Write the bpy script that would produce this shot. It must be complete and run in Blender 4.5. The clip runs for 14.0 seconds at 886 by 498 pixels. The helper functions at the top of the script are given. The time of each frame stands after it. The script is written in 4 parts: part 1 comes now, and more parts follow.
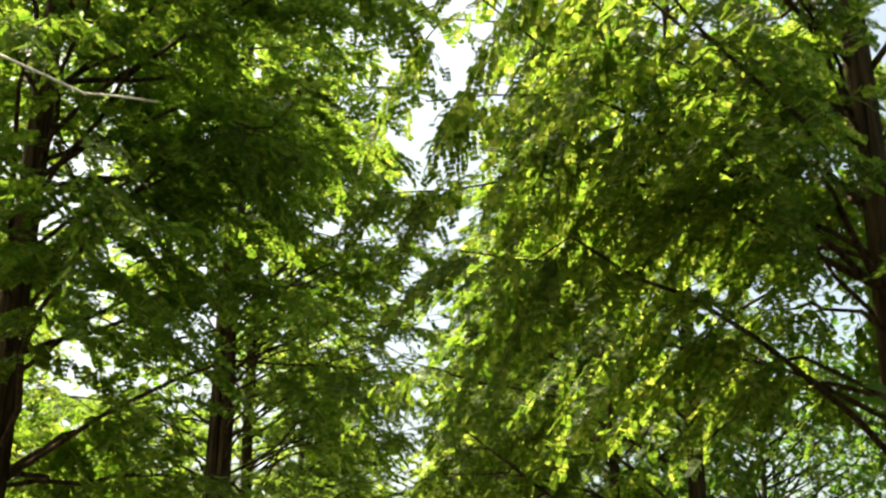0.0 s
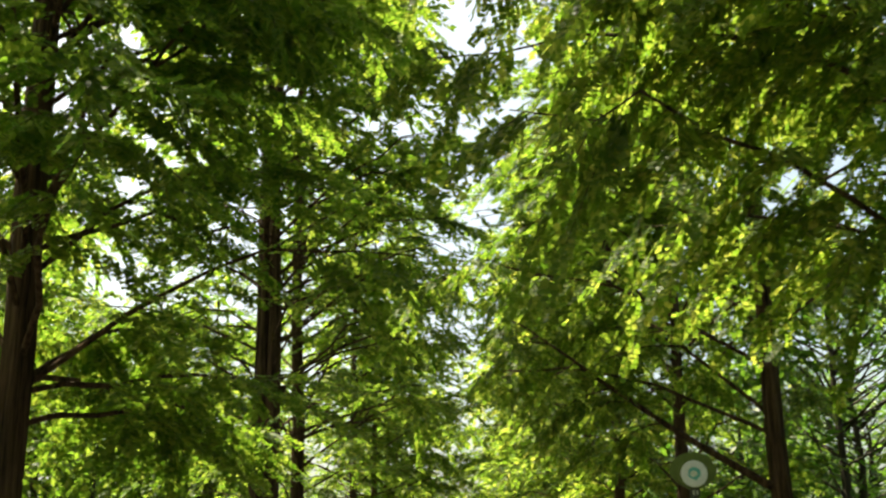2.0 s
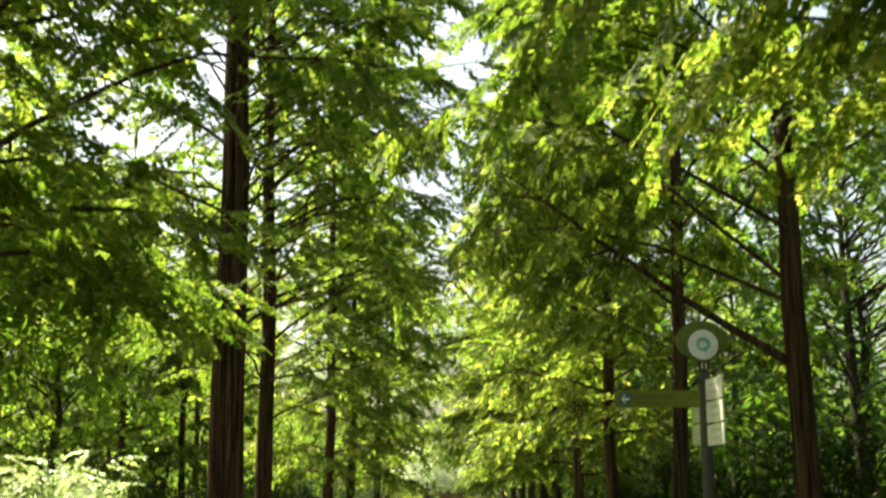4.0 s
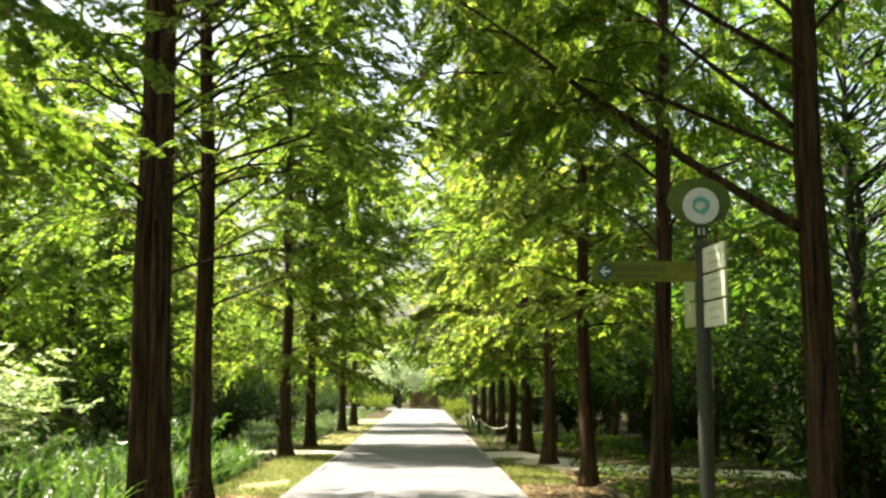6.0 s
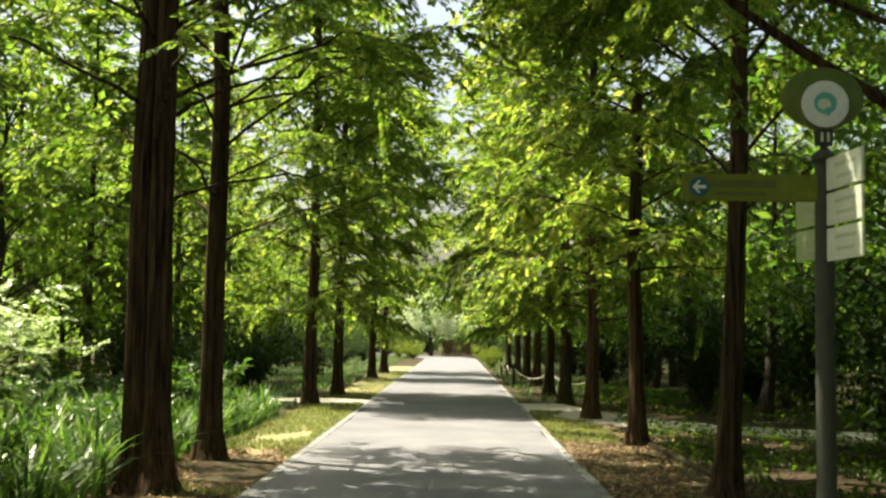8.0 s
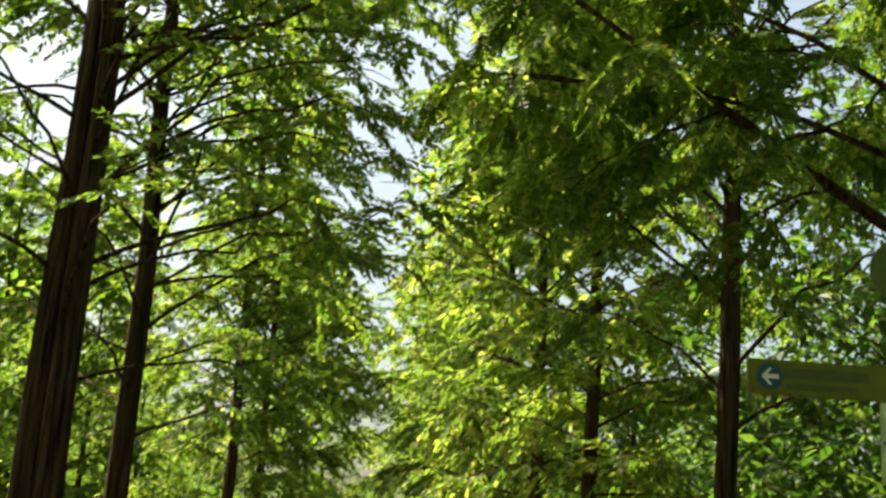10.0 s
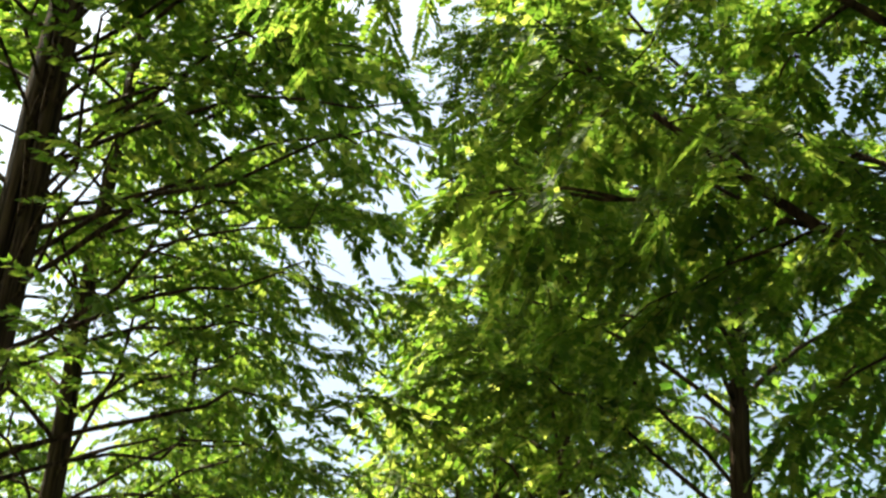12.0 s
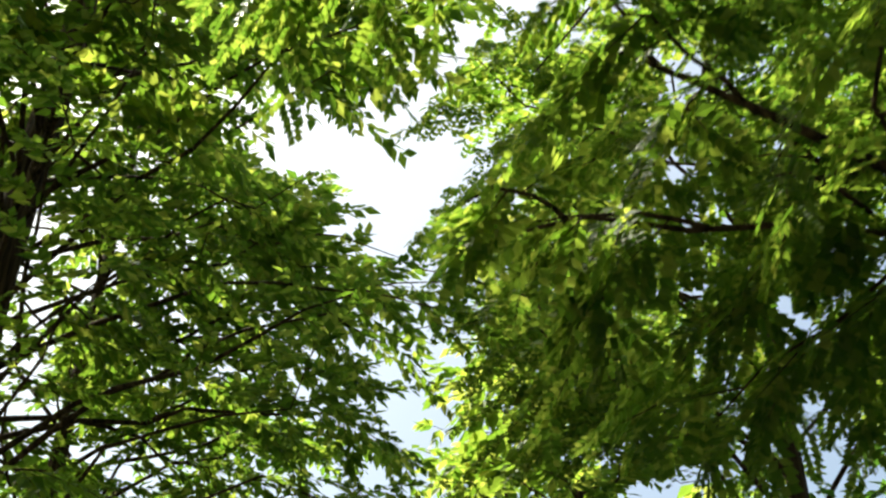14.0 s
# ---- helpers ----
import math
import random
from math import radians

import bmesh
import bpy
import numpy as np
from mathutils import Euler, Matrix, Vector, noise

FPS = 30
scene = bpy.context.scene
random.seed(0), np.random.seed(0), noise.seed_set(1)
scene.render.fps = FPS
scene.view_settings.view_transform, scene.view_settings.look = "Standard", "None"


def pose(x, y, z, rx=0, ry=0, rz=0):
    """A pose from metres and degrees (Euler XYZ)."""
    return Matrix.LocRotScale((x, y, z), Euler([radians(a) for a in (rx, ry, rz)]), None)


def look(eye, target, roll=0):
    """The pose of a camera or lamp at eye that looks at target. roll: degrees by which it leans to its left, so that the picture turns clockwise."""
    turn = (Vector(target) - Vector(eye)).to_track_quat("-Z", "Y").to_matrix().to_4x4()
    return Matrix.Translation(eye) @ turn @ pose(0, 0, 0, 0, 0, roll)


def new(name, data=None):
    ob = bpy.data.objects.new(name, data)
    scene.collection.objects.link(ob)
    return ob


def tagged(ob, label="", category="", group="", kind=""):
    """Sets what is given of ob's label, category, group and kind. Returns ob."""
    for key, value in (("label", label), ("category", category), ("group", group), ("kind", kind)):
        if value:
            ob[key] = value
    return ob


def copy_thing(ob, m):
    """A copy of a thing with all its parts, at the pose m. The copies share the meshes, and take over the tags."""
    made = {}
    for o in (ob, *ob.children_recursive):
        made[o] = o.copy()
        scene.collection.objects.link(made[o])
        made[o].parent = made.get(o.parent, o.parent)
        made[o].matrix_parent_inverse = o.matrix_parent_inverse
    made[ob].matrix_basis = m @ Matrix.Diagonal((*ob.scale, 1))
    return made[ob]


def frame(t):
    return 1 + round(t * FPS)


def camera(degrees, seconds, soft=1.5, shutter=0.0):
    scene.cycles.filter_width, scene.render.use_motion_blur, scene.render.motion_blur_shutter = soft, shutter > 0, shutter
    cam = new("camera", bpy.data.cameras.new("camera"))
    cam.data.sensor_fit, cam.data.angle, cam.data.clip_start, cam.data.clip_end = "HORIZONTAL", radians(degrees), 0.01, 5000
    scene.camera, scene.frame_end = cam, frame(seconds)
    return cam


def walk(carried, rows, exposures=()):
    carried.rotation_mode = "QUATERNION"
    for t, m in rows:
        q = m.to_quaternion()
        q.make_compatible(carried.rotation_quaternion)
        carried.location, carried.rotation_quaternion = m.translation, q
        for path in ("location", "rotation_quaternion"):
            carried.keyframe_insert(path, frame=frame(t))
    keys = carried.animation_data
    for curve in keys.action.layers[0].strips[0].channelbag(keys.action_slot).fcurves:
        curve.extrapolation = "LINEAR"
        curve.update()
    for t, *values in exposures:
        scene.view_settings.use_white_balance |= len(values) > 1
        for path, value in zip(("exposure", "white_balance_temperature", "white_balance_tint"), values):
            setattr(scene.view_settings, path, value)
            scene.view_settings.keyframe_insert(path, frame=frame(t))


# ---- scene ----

# ---- camera and walk ----
cam = camera(40.0, 14.0, soft=2.4, shutter=0.5)
PATH = [
    (0, (-0.185, 2.246, 1.617), (-0.138, 4.116, 2.325), 0.3),
    (0.5, (-0.144, 2.392, 1.623), (-0.123, 4.267, 2.318), 0.4),
    (1, (-0.162, 2.533, 1.631), (-0.155, 4.409, 2.322), -0.1),
    (1.5, (-0.205, 2.773, 1.643), (-0.192, 4.656, 2.318), -0.8),
    (2, (-0.215, 3.058, 1.655), (-0.245, 4.975, 2.223), -1.0),
    (2.5, (-0.218, 3.386, 1.681), (-0.28, 5.304, 2.245), -1.0),
    (3, (-0.22, 3.768, 1.69), (-0.222, 5.696, 2.22), 0.1),
    (5.5, (-0.051, 5.996, 1.617), (-0.074, 7.983, 1.841), -0.9),
    (6, (0.026, 6.545, 1.598), (0.06, 8.532, 1.827), -0.2),
    (6.5, (0.041, 6.981, 1.594), (0.102, 8.973, 1.762), 0.3),
    (7, (0.059, 7.459, 1.592), (0.042, 9.457, 1.691), 0.5),
    (9.5, (-0.228, 9.694, 1.567), (-0.21, 11.655, 1.957), 2.1),
    (10, (-0.308, 10.081, 1.575), (-0.216, 12.014, 2.079), 3.5),
    (10.5, (-0.431, 10.479, 1.598), (-0.287, 12.388, 2.179), 2.2),
    (11, (-0.429, 10.901, 1.612), (-0.29, 12.767, 2.317), 1.7),
    (11.5, (-0.476, 11.33, 1.618), (-0.342, 13.155, 2.423), 4.6),
    (12, (-0.497, 11.727, 1.621), (-0.329, 13.51, 2.512), 3.8),
    (12.5, (-0.441, 12.151, 1.621), (-0.337, 13.884, 2.613), 3.6),
    (13, (-0.431, 12.641, 1.617), (-0.26, 14.258, 2.782), 2.4),
    (13.5, (-0.462, 12.963, 1.618), (-0.3, 14.512, 2.873), 0.3),
    (14, (-0.475, 13.33, 1.62), (-0.32, 14.85, 2.91), 0.4),
]
EXPOSURE = 1.94
BALANCE = [(0, -0.12, 7700, -1), (2, -0.12, 7600, -1), (3, -0.08, 7650, 0), (5.5, 0.16, 7200, 5), (7, -0.14, 7050, 5), (9.5, -0.48, 7500, 0),
           (11, -0.2, 7050, -1), (12.5, -0.24, 6600, -2), (14, -0.46, 6800, -3)]
walk(cam, [(t, look(eye, target, roll)) for t, eye, target, roll in PATH], [(t, EXPOSURE + e, kelvin, tint) for t, e, kelvin, tint in BALANCE])

# ---- sky and sun ----
SUN_DIR = Vector((-0.44, 0.27, 0.96)).normalized()
world = bpy.data.worlds.new("sky")
scene.world = world
world.use_nodes = True
wn = world.node_tree.nodes
sky = wn.new("ShaderNodeTexSky")
sky.sky_type = "NISHITA"
sky.sun_disc = False
sky.sun_elevation = math.asin(SUN_DIR.z)
sky.sun_rotation = math.atan2(SUN_DIR.x, SUN_DIR.y)
sky.dust_density = 6.0
sky.ozone_density = 0.6
wn["Background"].inputs["Strength"].default_value = 0.094
world.node_tree.links.new(sky.outputs["Color"], wn["Background"].inputs["Color"])
sun_data = bpy.data.lights.new("sun", "SUN")
sun_data.energy, sun_data.angle, sun_data.color = 5.0, radians(0.53), (1.0, 0.94, 0.82)
sun = new("sun", sun_data)
sun.matrix_world = look(SUN_DIR * 60, (0, 0, 0))


# ---- materials ----
def material(name, rough=0.8):
    m = bpy.data.materials.new(name)
    m.use_nodes = True
    nt = m.node_tree
    b = nt.nodes["Principled BSDF"]
    b.inputs["Roughness"].default_value = rough
    return m, nt, b


def node(nt, kind, **sockets):
    n = nt.nodes.new(kind)
    for key, value in sockets.items():
        n.inputs[key.replace("_", " ")].default_value = value
    return n


def ramp(nt, fac, stops):
    r = nt.nodes.new("ShaderNodeValToRGB")
    els = r.color_ramp.elements
    while len(els) < len(stops):
        els.new(0.5)
    for e, (p, c) in zip(els, stops):
        e.position, e.color = p, (*c, 1)
    nt.links.new(fac, r.inputs["Fac"])
    return r.outputs["Color"]


def coords(nt, scale=(1, 1, 1), which="Object"):
    tc = nt.nodes.new("ShaderNodeTexCoord")
    mp = nt.nodes.new("ShaderNodeMapping")
    mp.inputs["Scale"].default_value = scale
    nt.links.new(tc.outputs[which], mp.inputs["Vector"])
    return mp.outputs["Vector"]


def noise_tex(nt, vec, scale, detail=4.0, rough=0.55):
    n = node(nt, "ShaderNodeTexNoise", Scale=scale, Detail=detail, Roughness=rough)
    nt.links.new(vec, n.inputs["Vector"])
    return n.outputs["Fac"]


def mix(nt, fac, a, b, blend="MIX"):
    m = nt.nodes.new("ShaderNodeMix")
    m.data_type, m.blend_type = "RGBA", blend
    for i, v in ((0, fac), (6, a), (7, b)):
        if isinstance(v, (int, float)):
            m.inputs[i].default_value = v
        elif isinstance(v, tuple):
            m.inputs[i].default_value = (*v, 1)
        else:
            nt.links.new(v, m.inputs[i])
    return m.outputs[2]


def bump(nt, b, height, strength, dist=0.02):
    n = node(nt, "ShaderNodeBump", Strength=strength, Distance=dist)
    nt.links.new(height, n.inputs["Height"])
    nt.links.new(n.outputs["Normal"], b.inputs["Normal"])


def leaf_material(name, stops, glow, through_share=0.5, rough=0.45, sheen=0.12):
    """Leaf surface: a soft sheen above and light that comes through from the far side."""
    m, nt, b = material(name, rough)
    geo = nt.nodes.new("ShaderNodeNewGeometry")
    info = nt.nodes.new("ShaderNodeObjectInfo")
    add = nt.nodes.new("ShaderNodeMath")
    add.operation = "MULTIPLY_ADD"
    nt.links.new(info.outputs["Random"], add.inputs[0])
    add.inputs[1].default_value = 0.22
    scl = nt.nodes.new("ShaderNodeMath")
    scl.operation = "MULTIPLY"
    nt.links.new(geo.outputs["Random Per Island"], scl.inputs[0])
    scl.inputs[1].default_value = 0.78
    nt.links.new(scl.outputs[0], add.inputs[2])
    col = ramp(nt, add.outputs[0], stops)
    patch = noise_tex(nt, coords(nt), 0.9, 2.0)
    col = mix(nt, patch, mix(nt, 1.0, col, (0.8, 0.88, 0.85), "MULTIPLY"), mix(nt, 1.0, col, (1.2, 1.1, 0.9), "MULTIPLY"))
    nt.links.new(col, b.inputs["Base Color"])
    b.inputs["Specular IOR Level"].default_value = sheen
    tr = nt.nodes.new("ShaderNodeBsdfTranslucent")
    nt.links.new(mix(nt, 1.0, col, glow, "MULTIPLY"), tr.inputs["Color"])
    ms = nt.nodes.new("ShaderNodeMixShader")
    ms.inputs[0].default_value = through_share
    nt.links.new(b.outputs[0], ms.inputs[1])
    nt.links.new(tr.outputs[0], ms.inputs[2])
    nt.links.new(ms.outputs[0], nt.nodes["Material Output"].inputs["Surface"])
    return m


LEAF = leaf_material("dawn_redwood_leaf", [(0.0, (0.016, 0.04, 0.006)), (0.45, (0.034, 0.064, 0.012)), (0.75, (0.06, 0.09, 0.022)), (1.0, (0.12, 0.14, 0.05))], (5.5, 4.9, 2.8), 0.56)
WOOD_LEAF = leaf_material("woodland_leaf", [(0.0, (0.024, 0.055, 0.01)), (0.6, (0.048, 0.085, 0.017)), (1.0, (0.1, 0.13, 0.037))], (5.2, 5.0, 2.7), 0.64)
# Darker copy of the woodland leaf; the right wood's shade is in its colour.
SHADED_WOOD_LEAF = leaf_material("shaded_wood_leaf", [(0.0, (0.012, 0.032, 0.007)), (0.6, (0.026, 0.052, 0.011)), (1.0, (0.06, 0.085, 0.024))], (4.6, 4.8, 2.4), 0.5, 0.35, 0.3)
SHRUB_LEAF = leaf_material("shrub_leaf", [(0.0, (0.014, 0.035, 0.005)), (1.0, (0.042, 0.07, 0.01))], (3.6, 3.7, 1.0))
# Shrub leaf again, with shadow put into its colour.
SHADED_SHRUB_LEAF = leaf_material("shaded_shrub_leaf", [(0.0, (0.006, 0.016, 0.004)), (1.0, (0.02, 0.036, 0.008))], (2.6, 2.8, 1.0), 0.35, 0.5, 0.1)
HEDGE_LEAF = leaf_material("lime_hedge_leaf", [(0.0, (0.045, 0.075, 0.012)), (1.0, (0.13, 0.16, 0.035))], (2.6, 2.6, 1.2), 0.45)
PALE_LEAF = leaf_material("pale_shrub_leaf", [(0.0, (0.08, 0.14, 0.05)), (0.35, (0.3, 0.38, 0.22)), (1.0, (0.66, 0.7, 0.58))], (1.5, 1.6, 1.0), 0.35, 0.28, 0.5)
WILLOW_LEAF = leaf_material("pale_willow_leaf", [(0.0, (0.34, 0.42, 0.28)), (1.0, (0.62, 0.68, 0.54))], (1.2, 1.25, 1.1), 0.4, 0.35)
GRASS = leaf_material("grass_blade", [(0.0, (0.075, 0.105, 0.03)), (0.7, (0.15, 0.18, 0.06)), (1.0, (0.3, 0.28, 0.15))], (1.6, 1.7, 1.1), 0.35)
REED = leaf_material("iris_blade", [(0.0, (0.018, 0.05, 0.012)), (0.6, (0.05, 0.1, 0.024)), (1.0, (0.11, 0.165, 0.05))], (2.1, 2.3, 1.2), 0.4, 0.35, 0.4)
# Grass darkened in colour to stand for shade under the wood.
SHADE_GRASS = leaf_material("shade_darkened_blade", [(0.0, (0.014, 0.03, 0.007)), (0.7, (0.034, 0.058, 0.014)), (1.0, (0.07, 0.085, 0.03))], (1.8, 1.9, 1.0), 0.35)
LITTER = leaf_material("dry_leaf", [(0.0, (0.15, 0.09, 0.05)), (0.6, (0.3, 0.205, 0.125)), (1.0, (0.44, 0.35, 0.23))], (1.0, 1.0, 1.0), 0.15, 0.7)


def bark_material(name, dark, light, tint):
    m, nt, b = material(name, 0.9)
    fibre = noise_tex(nt, coords(nt, (11, 11, 0.7)), 2.0, 7.0, 0.68)
    broad = noise_tex(nt, coords(nt, (2.2, 2.2, 0.5)), 1.6, 3.0)
    col = ramp(nt, fibre, [(0.36, dark), (0.7, light)])
    col = mix(nt, broad, col, mix(nt, 1.0, col, tint, "MULTIPLY"))
    nt.links.new(col, b.inputs["Base Color"])
    b.inputs["Specular IOR Level"].default_value = 0.1
    bump(nt, b, fibre, 1.0, 0.06)
    return m


BARK = bark_material("dawn_redwood_bark", (0.01, 0.007, 0.004), (0.118, 0.08, 0.049), (1.15, 0.96, 0.78))
DARK_BARK = bark_material("woodland_bark", (0.025, 0.02, 0.016), (0.09, 0.074, 0.058), (0.9, 0.95, 0.9))

# ground: dark soil, brown litter and thin grass in patches
SOIL, nt, b = material("soil_and_litter", 0.95)
b.inputs["Specular IOR Level"].default_value = 0.15
v = coords(nt)
big = noise_tex(nt, v, 0.35, 4.0)
fine = noise_tex(nt, v, 14.0, 6.0, 0.7)
mid = noise_tex(nt, v, 2.5, 5.0)
soil = ramp(nt, fine, [(0.3, (0.012, 0.008, 0.0045)), (0.52, (0.048, 0.032, 0.018)), (0.72, (0.16, 0.11, 0.065))])
green = ramp(nt, fine, [(0.3, (0.01, 0.02, 0.005)), (0.7, (0.045, 0.06, 0.018))])
sel = ramp(nt, mix(nt, 0.45, big, mid), [(0.42, (0, 0, 0)), (0.66, (0.8, 0.8, 0.8))])
nt.links.new(mix(nt, sel, soil, green), b.inputs["Base Color"])
bump(nt, b, fine, 0.8, 0.03)

# road: worn pale asphalt with stains and fine stone
ASPHALT, nt, b = material("worn_asphalt", 0.85)
v = coords(nt)
stone = noise_tex(nt, v, 90.0, 3.0, 0.7)
stain = noise_tex(nt, v, 0.8, 5.0, 0.6)
c1 = ramp(nt, stone, [(0.3, (0.105, 0.107, 0.122)), (0.7, (0.196, 0.199, 0.224))])
c2 = ramp(nt, stain, [(0.3, (0.8, 0.8, 0.82)), (0.65, (1.2, 1.17, 1.1))])
nt.links.new(mix(nt, 1.0, c1, c2, "MULTIPLY"), b.inputs["Base Color"])
b.inputs["Specular IOR Level"].default_value = 0.15
bump(nt, b, stone, 0.5, 0.006)

# Pale concrete, lightened further in colour to stand for sun on the path.
PAVE, nt, b = material("side_path_concrete", 0.9)
v = coords(nt)
p1 = ramp(nt, noise_tex(nt, v, 40.0, 4.0), [(0.3, (0.42, 0.4, 0.36)), (0.7, (0.6, 0.57, 0.52))])
nt.links.new(mix(nt, noise_tex(nt, v, 1.2), p1, mix(nt, 1.0, p1, (0.75, 0.7, 0.62), "MULTIPLY")), b.inputs["Base Color"])

KERB, nt, b = material("kerb_concrete", 0.9)
v = coords(nt)
nt.links.new(ramp(nt, noise_tex(nt, v, 3.0, 7.0, 0.7), [(0.47, (0.13, 0.13, 0.135)), (0.56, (0.26, 0.255, 0.245)), (0.7, (0.48, 0.47, 0.44))]), b.inputs["Base Color"])


def paint(name, colour, rough=0.45, metal=0.0, vary=0.15):
    m, nt, b = material(name, rough)
    n = noise_tex(nt, coords(nt), 18.0, 5.0)
    lo = tuple(c * (1 - vary) for c in colour)
    hi = tuple(min(1, c * (1 + vary)) for c in colour)
    nt.links.new(ramp(nt, n, [(0.3, lo), (0.7, hi)]), b.inputs["Base Color"])
    b.inputs["Metallic"].default_value = metal
    return m


POST_PAINT = paint("grey_green_post_paint", (0.03, 0.032, 0.022), 0.75)
BOARD_GREEN = paint("olive_green_board", (0.11, 0.13, 0.005), 0.75)
LEAF_GREEN = paint("leaf_green_panel", (0.09, 0.125, 0.02), 0.7)
WHITE_PAINT = paint("white_enamel", (0.6, 0.62, 0.6), 0.4, 0, 0.08)
PALE_PANEL = paint("pale_printed_panel", (0.52, 0.55, 0.45), 0.3, 0, 0.1)
TEAL = paint("dark_teal_print", (0.012, 0.075, 0.085), 0.4)
TEAL_LIGHT = paint("teal_emblem", (0.1, 0.34, 0.31), 0.4)
ROPE = paint("pale_rope", (0.55, 0.52, 0.45), 0.9)
FENCE_WOOD = bark_material("weathered_brown_wood", (0.11, 0.065, 0.04), (0.26, 0.16, 0.10), (1.1, 0.95, 0.85))


# ---- mesh helpers ----
def part(name, bm, mat, parent=None, label=""):
    me = bpy.data.meshes.new(name)
    bm.to_mesh(me)
    bm.free()
    me.materials.append(mat)
    ob = new(name, me)
    ob.parent = parent
    return tagged(ob, label)


def raw(name, verts, faces, mats, parent=None, label="", index=None, smooth=False):
    me = bpy.data.meshes.new(name)
    me.from_pydata(verts, [], faces)
    for m in mats:
        me.materials.append(m)
    if index is not None:
        me.polygons.foreach_set("material_index", np.asarray(index, np.int32))
    if smooth:
        me.polygons.foreach_set("use_smooth", np.ones(len(me.polygons), bool))
    me.update()
    ob = new(name, me)
    ob.parent = parent
    return tagged(ob, label)


def thing(name, at, label, category, group="", kind=""):
    ob = new(name)
    ob.empty_display_size = 0.2
    ob.matrix_world = at
    return tagged(ob, label, category, group, kind)


def tube(points, radii, sides=6, lobes=0, lobe_depth=0.0, rng=None):
    """Rings round a line of points, closed at the end: verts, faces."""
    pts = np.asarray(points, float)
    tang = np.gradient(pts, axis=0)
    tang /= np.linalg.norm(tang, axis=1)[:, None]
    ref = np.array([1.0, 0, 0]) if abs(tang[0][2]) > 0.7 else np.array([0, 0, 1.0])
    u = np.cross(tang, ref)
    u /= np.linalg.norm(u, axis=1)[:, None]
    w = np.cross(tang, u)
    ang = np.linspace(0, 2 * np.pi, sides, endpoint=False)
    verts = []
    for k, (p, r) in enumerate(zip(pts, radii)):
        rr = np.full(sides, float(r))
        if lobes:
            rr *= 1 + lobe_depth * np.cos(lobes * ang + 0.25 * k)
        if rng is not None:
            rr *= rng.uniform(0.94, 1.06, sides)
        verts.append(p + rr[:, None] * (np.cos(ang)[:, None] * u[k] + np.sin(ang)[:, None] * w[k]))
    verts = np.concatenate(verts)
    faces = []
    for k in range(len(pts) - 1):
        for i in range(sides):
            j = (i + 1) % sides
            faces.append((k * sides + i, k * sides + j, (k + 1) * sides + j, (k + 1) * sides + i))
    faces.append(tuple(range((len(pts) - 1) * sides, len(pts) * sides)))
    return verts, faces


